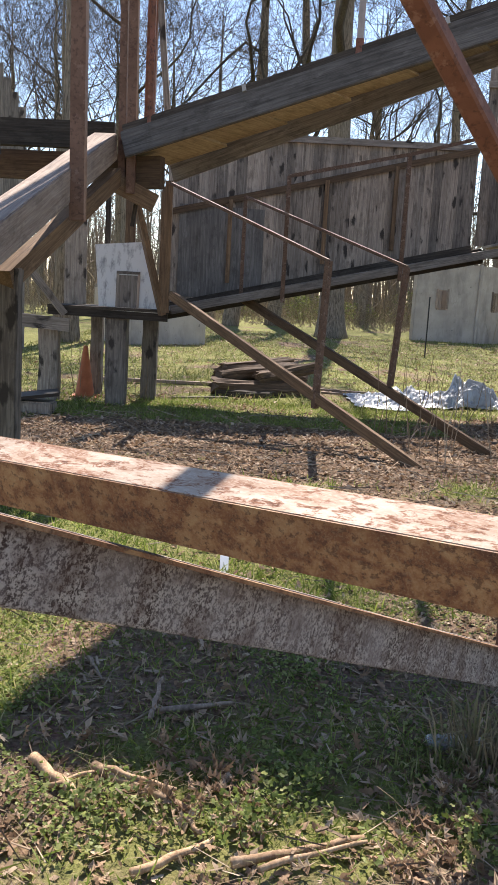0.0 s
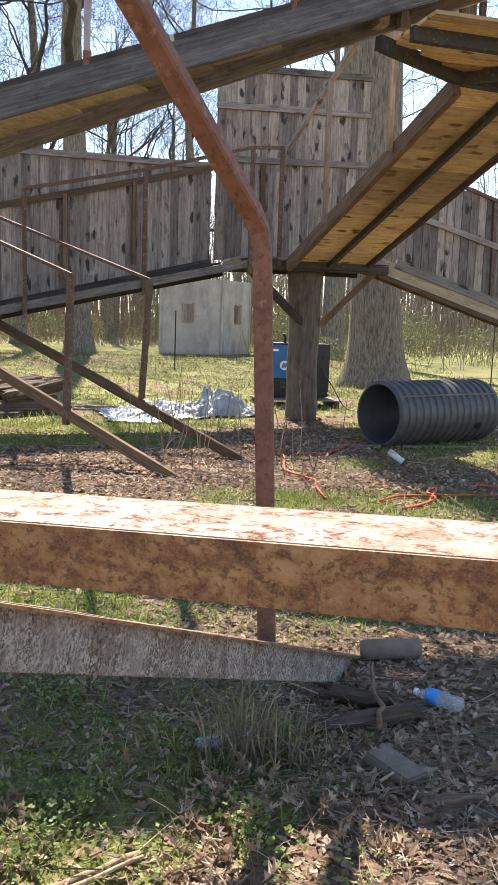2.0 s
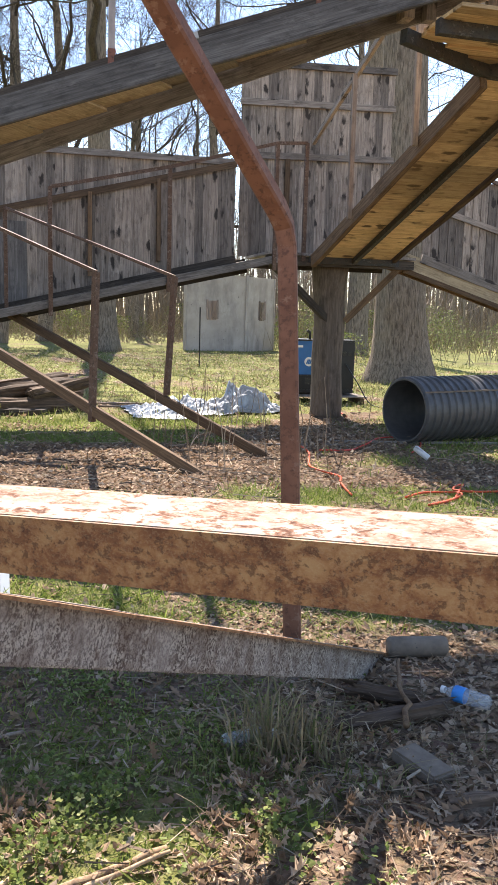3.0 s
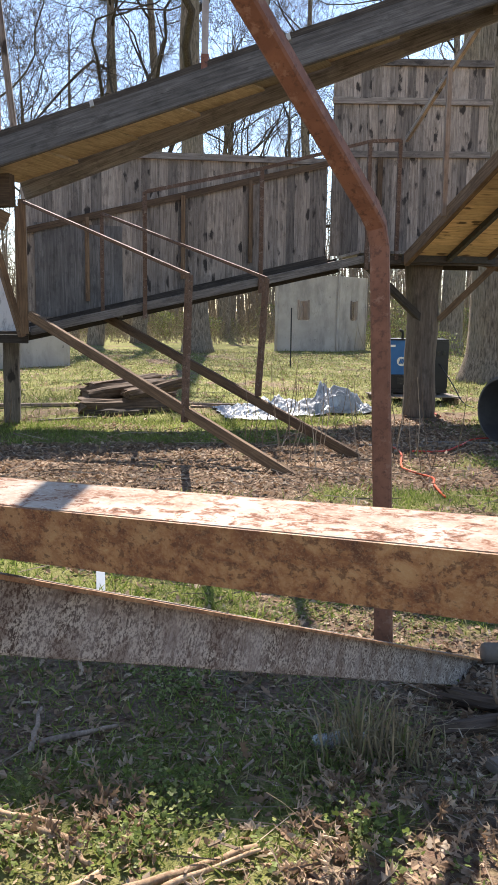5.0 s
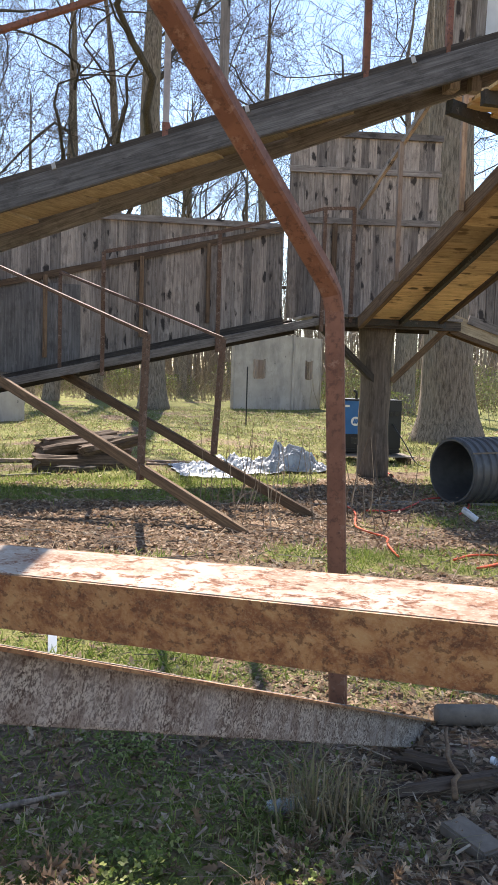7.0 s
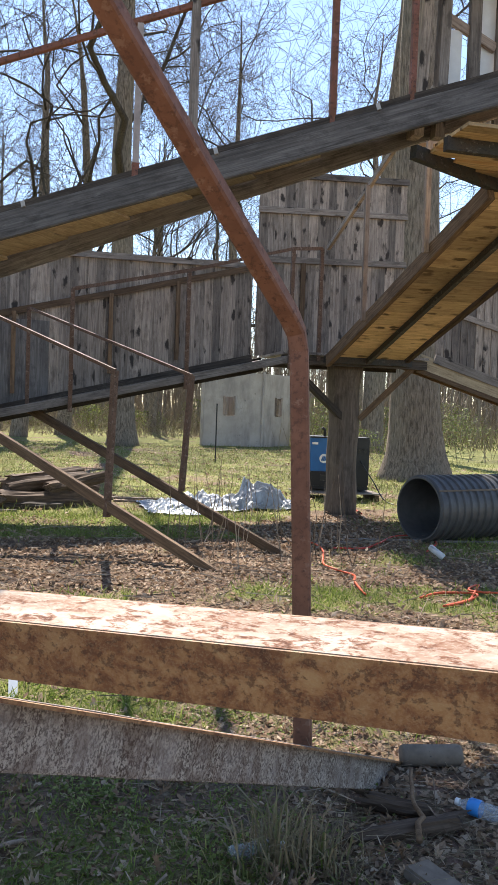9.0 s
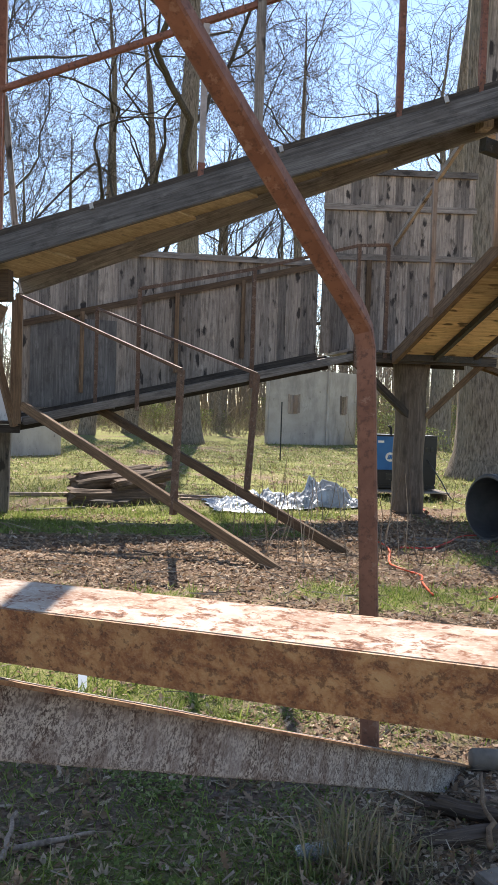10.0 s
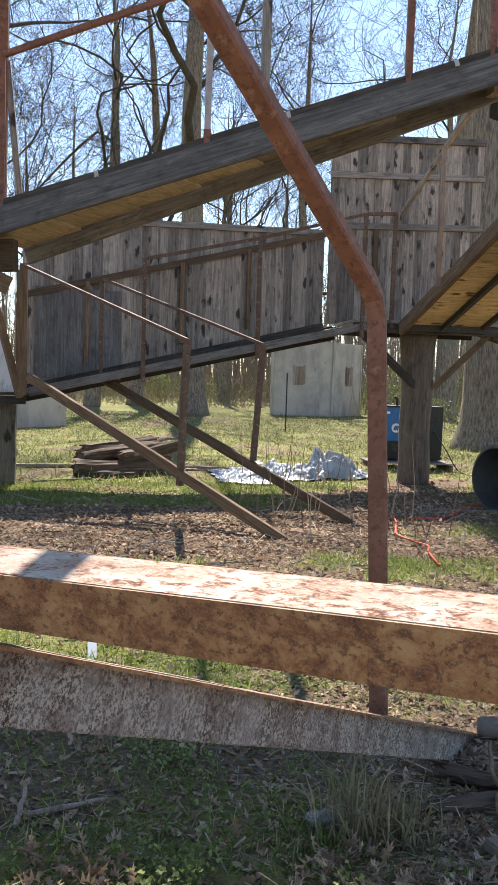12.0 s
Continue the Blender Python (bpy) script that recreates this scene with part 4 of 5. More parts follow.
def undergrowth():
    rng = random.Random(9)
    verts, faces = [], []
    for i in range(9000):
        y = rng.uniform(41, 60) if i < 3500 else rng.uniform(58, 105)
        x = rng.uniform(-0.38, 0.66) * y
        far = 1.0 if i < 3500 else 1.9
        h = min(4.5, 0.25 + rng.expovariate(1.4)) * far * (0.7 + 0.6 * noise.noise(Vector((x * 0.15, y * 0.15, 0))))
        p = Vector((x, y, -0.05))
        e = p + Vector((rng.gauss(0, 0.4), rng.gauss(0, 0.3), 1)) * h
        m = p.lerp(e, 0.5) + Vector((rng.gauss(0, 0.12), 0, 0.08))
        r = 0.014 * far
        tube_into(verts, faces, [p, m, e], [r, r * 0.75, r * 0.3], 3)
        for k in range(3):
            b = p.lerp(m, rng.uniform(0.5, 1.0)) if k else m
            q = b + Vector((rng.gauss(0, 0.35), rng.gauss(0, 0.2), rng.uniform(0.0, 0.6))) * (0.4 + 0.5 * h)
            tube_into(verts, faces, [b, q], [r * 0.6, r * 0.25], 3)
    tagged(put("undergrowth", raw_mesh("undergrowth", verts, faces, BRUSH)), "brown leafless undergrowth along the wood edge", "brush", kind="stuff")
    verts, faces, sv, sf = [], [], [], []
    for i in range(34):
        cx, cy = rng.uniform(10, 27), rng.uniform(28, 44)
        if i < 10:
            cx, cy = rng.uniform(-3, 12), rng.uniform(46, 58)
        hh, ww = rng.uniform(0.9, 2.6), rng.uniform(1.4, 2.8)
        for k in range(620):
            a = rng.uniform(0, 6.283)
            z = hh * rng.random() ** 0.9
            rr = ww * math.sqrt(rng.random()) * math.sqrt(max(0.05, 1.02 - (z / hh) ** 2)) * (0.75 + 0.5 * noise.noise(Vector((math.cos(a) * 2 + i, math.sin(a) * 2, z))))
            p = Vector((cx + rr * math.cos(a), cy + rr * math.sin(a), z))
            s = rng.uniform(0.025, 0.07)
            u = Vector((rng.gauss(0, 1), rng.gauss(0, 1), rng.gauss(0, 1))).normalized() * s
            v = u.orthogonal().normalized() * s * 0.6
            b = len(verts)
            verts.extend((p - u, p + v, p + u, p - v))
            faces.append((b, b + 1, b + 2, b + 3))
        for k in range(45):
            a = rng.uniform(0, 6.283)
            p = Vector((cx + rng.gauss(0, 0.5 * ww), cy + rng.gauss(0, 0.4 * ww), 0))
            e = p + Vector((rng.gauss(0, 0.35), rng.gauss(0, 0.35), hh * rng.uniform(0.5, 1.25)))
            tube_into(sv, sf, [p, p.lerp(e, 0.5) + Vector((rng.gauss(0, 0.1), 0, 0.05)), e], [0.012, 0.009, 0.004], 3)
    tagged(put("spring_bushes", raw_mesh("spring_bushes", verts, faces, SPRING)), "bushes coming into pale green leaf", "bushes", kind="stuff")
    tagged(put("bush_stems", raw_mesh("bush_stems", sv, sf, BRUSH)), "thin brown stems of the bushes", "bushes", kind="stuff")


far_woods()
undergrowth()


# ---------------------------------------------------------------- sheds
def wall_with_hole(bm, a, b, z1, thick, hole):
    """A wall from a to b (plan points) with one opening (s0, s1, z0, z1) along it."""
    a, b = Vector((*a, 0)), Vector((*b, 0))
    d = (b - a).normalized()
    n = Vector((-d.y, d.x, 0)) * thick
    length = (b - a).length
    s0, s1, h0, h1 = hole
    for u0, u1, w0, w1 in ((0, s0, 0, z1), (s1, length, 0, z1), (s0, s1, 0, h0), (s0, s1, h1, z1)):
        q = [a + d * u0, a + d * u1, a + d * u1 + n, a + d * u0 + n]
        vs = [bm.verts.new((p.x, p.y, z)) for z in (w0, w1) for p in q]
        for f in ((3, 2, 1, 0), (4, 5, 6, 7), (0, 1, 5, 4), (1, 2, 6, 5), (2, 3, 7, 6), (3, 0, 4, 7)):
            bm.faces.new([vs[i] for i in f])


def shed():
    h = 3.2
    t = thing("shed", (7.8, 36.5, 0), "roofless shed with stained whitewashed walls and open windows", "shed")
    a, b, c, d = (6.05, 35.5), (8.68, 35.3), (10.4, 36.9), (7.8, 38.6)
    for p, q, hole in ((a, b, (0.98, 1.42, 1.35, 2.15)), (b, c, (1.05, 1.5, 1.35, 2.15)), (c, d, (0.35, 2.75, 0.7, 2.7)), (d, a, (0.5, 3.0, 0.7, 2.7))):
        bm = bmesh.new()
        wall_with_hole(bm, p, q, h, 0.12, hole)
        for v in bm.verts:
            v.co.z -= 0.05
        wall = part("wall", bm, STUCCO, t)
        dd = (Vector(q) - Vector(p)).normalized()
        for s in (hole[0], hole[1]):
            x = Vector(p) + dd * s
            beam("window_jamb", (x.x, x.y - 0.02, hole[2]), (x.x, x.y - 0.02, hole[3]), 0.07, 0.08, PALE_WOOD, wall)
    beam("corner_trim", (8.68, 35.26, 0), (8.72, 35.26, h), 0.10, 0.06, STUCCO, t)


shed()


def low_shed():
    t = thing("low_shed", (-2.6, 24.5, 0), "low grey concrete hut beyond the platform", "shed")
    a, b, c, d = (-3.75, 23.3), (-1.72, 25.1), (-3.0, 26.9), (-5.0, 25.0)
    for p, q in ((a, b), (b, c), (c, d), (d, a)):
        bm = bmesh.new()
        wall_with_hole(bm, p, q, 1.5, 0.12, (0.8, 1.0, 1.2, 1.35))
        part("wall", bm, STUCCO, t)
    bm = bmesh.new()
    lo = [bm.verts.new((x, y, 1.5)) for x, y in (a, b, c, d)]
    hi = [bm.verts.new((x, y, 1.6)) for x, y in (a, b, c, d)]
    bm.faces.new(lo[::-1])
    bm.faces.new(hi)
    for i in range(4):
        j = (i + 1) % 4
        bm.faces.new((lo[i], lo[j], hi[j], hi[i]))
    part("roof", bm, GREY_WOOD, t)


low_shed()

gable = thing("far_gable", (-7.0, 20, 0), "grey board gable beyond the ramps", "building")
for i in range(12):
    x = -7.6 + 0.17 * i
    top = 6.9 - max(0, x + 6.55) * 1.8 - max(0, -6.55 - x) * 1.8
    board("board", (x, 20, -0.02), (x, 20, top), 0.165, 0.03, GREY_WOOD, gable, side=(1, 0, 0))


# ---------------------------------------------------------------- culvert pipe
def culvert():
    t = thing("culvert_pipe", (5.3, 10.4, 0), "large black corrugated plastic culvert pipe lying on the ground", "pipe")
    a, b = Vector((4.57, 9.99, 0.43)), Vector((6.35, 10.59, 0.43))
    d = (b - a).normalized()
    x = d.cross(Vector((0, 0, 1))).normalized()
    up = x.cross(d)
    length, rings, sides = (b - a).length, 15 * 8, 56
    verts, faces = [], []

    def ring(s, r):
        for k in range(sides):
            q = 2 * math.pi * k / sides
            verts.append(a + d * s + (x * math.cos(q) + up * math.sin(q)) * r)

    for i in range(rings + 1):
        ph = (i / 8) % 1.0
        ring(length * i / rings, 0.43 if 0.15 < ph < 0.75 else 0.408)
    for i in range(rings + 1):
        ring(length * (1 - i / rings), 0.385)
    n = 2 * (rings + 1)
    for i in range(n):
        for k in range(sides):
            k2 = (k + 1) % sides
            j = (i + 1) % n
            faces.append((i * sides + k, i * sides + k2, j * sides + k2, j * sides + k))
    put("shell", raw_mesh("shell", verts, faces, BLACK_PLASTIC), t)
    side = x if x.y < 0 else -x
    n_out = (side * 0.80 + up * 0.60).normalized()
    beam("seam", a + n_out * 0.43 + d * 0.02, b + n_out * 0.43 - d * 0.02, 0.014, 0.02, STONE, t, "pale seam line")
    n_out = (side * 0.92 - up * 0.38).normalized()
    p = a + d * (length * 0.77) + n_out * 0.43
    bm = bmesh.new()
    bmesh.ops.create_cone(bm, cap_ends=True, segments=20, radius1=0.055, radius2=0.05, depth=0.02)
    part("port", bm, BLACK, t, "round black port", Matrix.Translation(p) @ n_out.to_track_quat("Z", "Y").to_matrix().to_4x4())


culvert()


# ---------------------------------------------------------------- tarp
def tarp():
    """A sheet thrown down in sharp creases: a low flat end and a heaped end."""
    t = thing("tarp", (2.8, 13.5, 0), "crumpled silver and pale blue tarp on the grass", "tarp")
    nx, ny = 120, 56

    def crease(q):
        f = noise.voronoi(q)[0]
        return f[1] - f[0]

    for mat, lo, hi, name in ((TARP, 0.36, 1.0, "silver_side"), (TARP_BLUE, 0.0, 0.37, "blue_side")):
        verts, faces, index = [], [], {}
        for j in range(ny + 1):
            for i in range(nx + 1):
                u, v = i / nx, j / ny
                if not lo <= u <= hi:
                    continue
                wob = noise.noise(Vector((u * 5, 3, v * 2)))
                x = 1.46 + 2.58 * u + 0.16 * noise.noise(Vector((v * 4, u * 3, 1))) - 0.10 * v
                y = 12.55 + 0.75 * u + (1.35 - 0.45 * u) * v + 0.16 * wob - 0.28 * math.sin(math.pi * min(1, u / 0.4)) * (1 - v)
                q = Vector((u * 6.2 + v * 1.9 + 0.9 * wob, v * 2.6 - u * 3.4, 0.7))
                fold = 1.0 * crease(q) + 0.55 * crease(q * 2.1 + Vector((5, 1, 0))) + 0.3 * crease(q * 4.3)
                rim = min(1.0, 7 * u, 7 * (1 - u), 6 * v, 6 * (1 - v))
                heap = 0.19 * math.exp(-((u - 0.70) / 0.17) ** 2) + 0.14 * math.exp(-((u - 0.97) / 0.16) ** 2) + 0.07 * math.exp(-((u - 0.36) / 0.14) ** 2)
                z = height(x, y) + 0.02 + rim * (heap * math.sin(math.pi * min(1.0, v * 1.05)) ** 0.7 + (0.10 + 0.85 * heap) * fold) + 0.03 * fold
                index[i, j] = len(verts)
                verts.append((x, y, z))
        for j in range(ny):
            for i in range(nx):
                k = ((i, j), (i + 1, j), (i + 1, j + 1), (i, j + 1))
                if all(q in index for q in k):
                    faces.append(tuple(index[q] for q in k))
        ob = put(name, raw_mesh(name, verts, faces, mat), t)
        th = ob.modifiers.new("sheet", "SOLIDIFY")
        th.thickness = 0.004


tarp()


# ---------------------------------------------------------------- welder on its pallet
def welder():
    px, py = 5.16, 15.0
    t = thing("welding_generator", (px, py, 0.13), "blue and black engine welder standing on a pallet", "welder")
    rot = Matrix.Translation((px, py, 0.15)) @ pose(0, 0, 0, 0, 0, -8)

    def bx(name, x0, x1, y0, y1, z0, z1, mat, label="", bev=0.015):
        bm = bmesh.new()
        box(bm, x0, x1, y0, y1, z0, z1)
        if bev:
            bmesh.ops.bevel(bm, geom=bm.edges[:], offset=bev, segments=2, affect="EDGES")
        return part(name, bm, mat, t, label, rot)

    bx("base", -0.52, 0.62, 0.0, 0.55, 0.02, 0.10, BLACK)
    bx("lower_panel", -0.48, 0.22, 0.0, 0.5, 0.10, 0.36, BLACK, "black lower panel")
    bx("side_panel", -0.5, 0.25, -0.012, 0.5, 0.36, 0.98, BLUE, "blue enamel side panel")
    bx("control_end", 0.25, 0.62, -0.01, 0.5, 0.10, 0.99, BLACK, "black control end")
    bx("top_lid", -0.51, 0.63, -0.02, 0.52, 0.98, 1.01, BLACK)
    for k in range(3):
        bx("socket", 0.30 + 0.1 * k, 0.36 + 0.1 * k, -0.025, 0.0, 0.72, 0.80, DARK_STEEL, bev=0.006)
    bx("vent", -0.30, -0.16, -0.006, 0.0, 0.18, 0.30, DARK_STEEL, bev=0)
    bm = bmesh.new()
    bmesh.ops.create_cone(bm, cap_ends=True, segments=28, radius1=0.085, radius2=0.085, depth=0.01)
    badge = part("badge", bm, WHITE, t, "round white badge", rot @ Matrix.Translation((-0.24, -0.018, 0.60)) @ pose(0, 0, 0, 90))
    for k in range(3):
        bm = bmesh.new()
        box(bm, -0.012, 0.012, -0.004, 0.0, -0.045, 0.045)
        part("badge_bar", bm, BLUE, badge, m=rot @ Matrix.Translation((-0.27 + 0.03 * k, -0.024, 0.60)) @ pose(0, 0, 0, 0, 20, 0))
    bx("letter_bar", -0.13, 0.10, -0.018, -0.01, 0.57, 0.63, WHITE, "white bar of lettering", bev=0)
    bx("letter_bar", -0.47, -0.36, -0.018, -0.01, 0.86, 0.90, WHITE, "white bar of lettering", bev=0)
    v, f = [], []
    tube_into(v, f, [rot @ Vector(q) for q in ((-0.2, 0.2, 1.0), (-0.2, 0.2, 1.10), (-0.21, 0.19, 1.14), (-0.26, 0.17, 1.17))], [0.025] * 4, 10)
    put("exhaust", raw_mesh("exhaust", v, f, DARK_STEEL, True), t, None, "short bent exhaust pipe")
    p = thing("pallet", (5.1, 15.0, 0), "weathered wooden pallet under the welder", "pallet")
    for k in range(6):
        board("slat", (4.4, 14.85 + 0.13 * k, 0.13), (5.95, 14.65 + 0.13 * k, 0.13), 0.10, 0.02, GREY_WOOD, p, side=(0, 1, 0))
    for k in range(3):
        beam("runner", (4.45 + 0.7 * k, 14.78 - 0.08 * k, 0.05), (4.5 + 0.7 * k, 15.55 - 0.08 * k, 0.05), 0.08, 0.11, BROWN_WOOD, p)


welder()


# ---------------------------------------------------------------- timber pile, boards, cone, clutter
def rotten_log(name, p0, p1, r, flat, parent, mat, seed, label="", square=0.35):
    """A split, weather-furrowed timber with ragged ends."""
    p0, p1 = Vector(p0), Vector(p1)
    axis = (p1 - p0).normalized()
    side = axis.cross(Vector((0, 0, 1))).normalized()
    up = side.cross(axis)
    rings, sides = 30, 22
    verts, faces = [], []
    for i in range(rings + 1):
        s = i / rings
        for k in range(sides):
            a = 2 * math.pi * k / sides
            furrow = noise.noise(Vector((math.cos(a) * 3.2, math.sin(a) * 3.2, s * 1.3 + seed)))
            lump = noise.noise(Vector((math.cos(a) * 1.1, math.sin(a) * 1.1, s * 3.5 + seed * 2)))
            boxy = 1.0 / max(abs(math.cos(a)), abs(math.sin(a))) ** square
            q = r * boxy * (1 + 0.30 * furrow + 0.24 * lump)
            ragged = (0.16 * noise.noise(Vector((math.cos(a) * 2.5, math.sin(a) * 2.5, seed + 9.0)))) if i in (0, rings) else 0.0
            c = p0.lerp(p1, s) + axis * ragged
            verts.append(c + side * (math.cos(a) * q) + up * (math.sin(a) * q * flat))
    for i in range(rings):
        for k in range(sides):
            k2 = (k + 1) % sides
            faces.append((i * sides + k, i * sides + k2, (i + 1) * sides + k2, (i + 1) * sides + k))
    faces.append(tuple(reversed(range(sides))))
    faces.append(tuple(rings * sides + k for k in range(sides)))
    rot = Matrix((side, up, axis)).transposed().to_4x4()
    m = Matrix.Translation(p0) @ rot
    back = m.inverted()
    return put(name, raw_mesh(name, [back @ v for v in verts], faces, mat), parent, m, label)


pile = thing("timber_pile", (0.0, 13.5, 0), "pile of dark rotten timbers on the grass", "timber")
for n, (p0, p1, r, flat, mt) in enumerate((
    ((-0.74, 13.1, 0.13), (0.62, 13.50, 0.12), 0.18, 0.75, ROTTEN), ((-0.72, 13.35, 0.29), (0.52, 13.95, 0.41), 0.18, 0.62, ROTTEN),
    ((-0.05, 13.25, 0.30), (0.84, 13.70, 0.46), 0.12, 0.75, ROTTEN), ((-0.64, 13.80, 0.38), (0.42, 14.4, 0.50), 0.14, 0.45, ROTTEN),
    ((-0.70, 13.9, 0.14), (0.70, 14.5, 0.16), 0.18, 0.8, ROTTEN), ((-0.66, 12.95, 0.05), (0.15, 13.02, 0.06), 0.07, 0.8, DARK_WOOD),
)):
    rotten_log("timber", p0, p1, r, flat, pile, mt, 3.7 * n + 1)
loose = [((-2.75, 14.25, 0.04), (-0.85, 14.35, 0.04), 0.10, 0.05, PALE_WOOD), ((0.9, 14.5, 0.03), (2.0, 14.3, 0.03), 0.08, 0.04, PALE_WOOD), ((-1.3, 12.3, 0.03), (-0.5, 12.7, 0.03), 0.05, 0.03, GREY_WOOD), ((1.0, 14.1, 0.03), (1.9, 13.9, 0.03), 0.06, 0.03, PALE_WOOD), ((3.6, 10.1, 0.02), (6.0, 9.75, 0.02), 0.04, 0.03, GREY_WOOD), ((2.7, 9.9, 0.02), (3.9, 9.75, 0.02), 0.04, 0.03, GREY_WOOD)]
for p0, p1, w, h, mt in loose:
    lb = thing("loose_board", p0, "loose weathered board lying on the ground", "board", "loose boards")
    beam("length", p0, p1, w, h, mt, lb)


def lathe(name, profile, mat, parent, at, label="", sides=28):
    verts, faces = [], []
    n = len(profile)
    for r, z in profile:
        for k in range(sides):
            q = 2 * math.pi * k / sides
            verts.append((r * math.cos(q), r * math.sin(q), z))
    for i in range(n - 1):
        for k in range(sides):
            k2 = (k + 1) % sides
            faces.append((i * sides + k, i * sides + k2, (i + 1) * sides + k2, (i + 1) * sides + k))
    return put(name, raw_mesh(name, verts, faces, mat, True), parent, at if isinstance(at, Matrix) else Matrix.Translation(at), label)


cone = thing("traffic_cone", (-2.52, 12.0, 0), "faded orange traffic cone beside the piers", "cone")
lathe("cone_body", [(0.0, 0.74), (0.028, 0.74), (0.034, 0.70), (0.135, 0.05), (0.14, 0.03)], CONE_ORANGE, cone, (-2.52, 12.0, 0))
bm = bmesh.new()
box(bm, -0.19, 0.19, -0.19, 0.19, 0.0, 0.035)
bmesh.ops.bevel(bm, geom=bm.edges[:], offset=0.012, segments=2, affect="EDGES")
part("cone_base", bm, CONE_ORANGE, cone, m=Matrix.Translation((-2.52, 12.0, 0)))

junk = thing("scrap_box", (-2.8, 10.3, 0), "dark battered scrap box by the pier", "box")
bm = bmesh.new()
box(bm, -0.28, 0.28, -0.15, 0.15, 0.0, 0.16)
bmesh.ops.bevel(bm, geom=bm.edges[:], offset=0.02, segments=2, affect="EDGES")
part("body", bm, GREY_WOOD, junk, m=Matrix.Translation((-2.82, 10.3, 0)))
beam("lid", (-3.1, 10.2, 0.19), (-2.5, 10.35, 0.27), 0.34, 0.04, BLACK, junk, "bent black lid", side=(0.2, 1, 0.1))

stake = thing("garden_stake", (4.9, 25, 0), "thin dark stake standing in the lawn", "stake")
beam("rod", (4.75, 25, -0.02), (4.75, 25, 1.75), 0.035, 0.035, BLACK, stake)
peg = thing("white_peg", (-0.17, 4.8, 0), "short white wooden peg leaning in the grass", "peg")
beam("peg_shaft", (-0.17, 4.70, -0.02), (-0.178, 4.88, 0.15), 0.05, 0.02, WHITE, peg, bevel=0.004)


def cord(pts, mat, label, r=0.011):
    t = thing("extension_cord", (pts[0][0], pts[0][1], 0), label, "cord", "extension cords")
    v, f = [], []
    path = [Vector((p.x, p.y, height(p.x, p.y) + r + 0.012 + p.z)) for p in smooth_path([(*q, 0) if len(q) == 2 else q for q in pts], 10)]
    tube_into(v, f, path, [r] * len(path), 7)
    put("cable", raw_mesh("cable", v, f, mat, True), t)


cord([(3.02, 9.85), (3.09, 9.55), (3.04, 9.15), (2.86, 8.6), (2.82, 8.3), (2.95, 7.9), (2.84, 7.55), (2.76, 7.05)], ORANGE_CORD, "orange extension cord snaking over the grass")
cord([(3.2, 9.3), (3.6, 9.35), (3.97, 9.74), (4.3, 10.2), (4.65, 10.35), (4.82, 10.15), (4.7, 9.7), (4.34, 9.2)], RED_CORD, "red extension cord in front of the culvert pipe")
cord([(3.21, 6.88), (3.5, 7.05), (3.8, 7.0), (3.69, 6.83), (3.27, 6.54), (3.6, 6.75), (3.75, 6.94), (4.0, 7.3), (3.8, 7.1), (4.1, 6.95), (4.55, 6.98), (4.75, 7.2), (4.5, 7.4)], ORANGE_CORD, "tangled orange extension cord on the grass")
cord([(4.95, 14.9, 0.7), (5.2, 14.5, 0.5), (5.15, 14.0, 0.15), (4.95, 13.4, 0.0), (4.85, 12.75, 0.0)], RED_CORD, "red cord hanging from the welder")
cord([(5.6, 14.9, 0.7), (5.75, 14.6, 0.35), (5.9, 14.3, 0.02), (6.2, 13.9, 0.0)], BLACK, "black cable hanging from the welder")
cord([(1.75, 9.7, 0.0), (1.9, 9.9, 0.12), (2.15, 9.8, 0.16), (2.4, 9.6, 0.0)], STONE, "loose grey wire loop beside the stair frame", 0.006)
can = thing("spray_can", (4.28, 8.63, 0.04), "white spray can tipped over on the ground", "can")
m = between((4.28, 8.63, 0.045), (4.14, 8.72, 0.16))[0]
lathe("can_body", [(0.0, 0.0), (0.034, 0.0), (0.036, 0.01), (0.036, 0.18), (0.022, 0.20), (0.0, 0.20)], BOARD_WHITE, can, m)

# ---------------------------------------------------------------- small things in the foreground
def bottle(at, turn, label, blue=True):
    t = thing("plastic_bottle", at, label, "bottle", "discarded bottles")
    m = Matrix.Translation(at) @ pose(0, 0, 0, 90, 0, turn)
    prof = [(0.0, 0.0), (0.026, 0.0), (0.033, 0.012), (0.033, 0.05), (0.030, 0.055), (0.033, 0.06), (0.033, 0.135), (0.028, 0.165), (0.014, 0.19), (0.013, 0.205)]
    lathe("bottle_body", prof, GLASSY, t, m)
    if blue:
        lathe("bottle_label", [(0.0335, 0.105), (0.0345, 0.107), (0.0345, 0.15), (0.031, 0.156)], LABEL_BLUE, t, m, "blue wraparound label")
    lathe("cap", [(0.0145, 0.198), (0.0155, 0.2), (0.0155, 0.215), (0.0, 0.217)], WHITE, t, m, "white screw cap")


bottle((1.80, 2.95, 0.04), 218, "empty clear plastic bottle with a blue label")
bottle((0.66, 2.86, 0.035), 100, "dirty clear plastic bottle half sunk in grass", False)

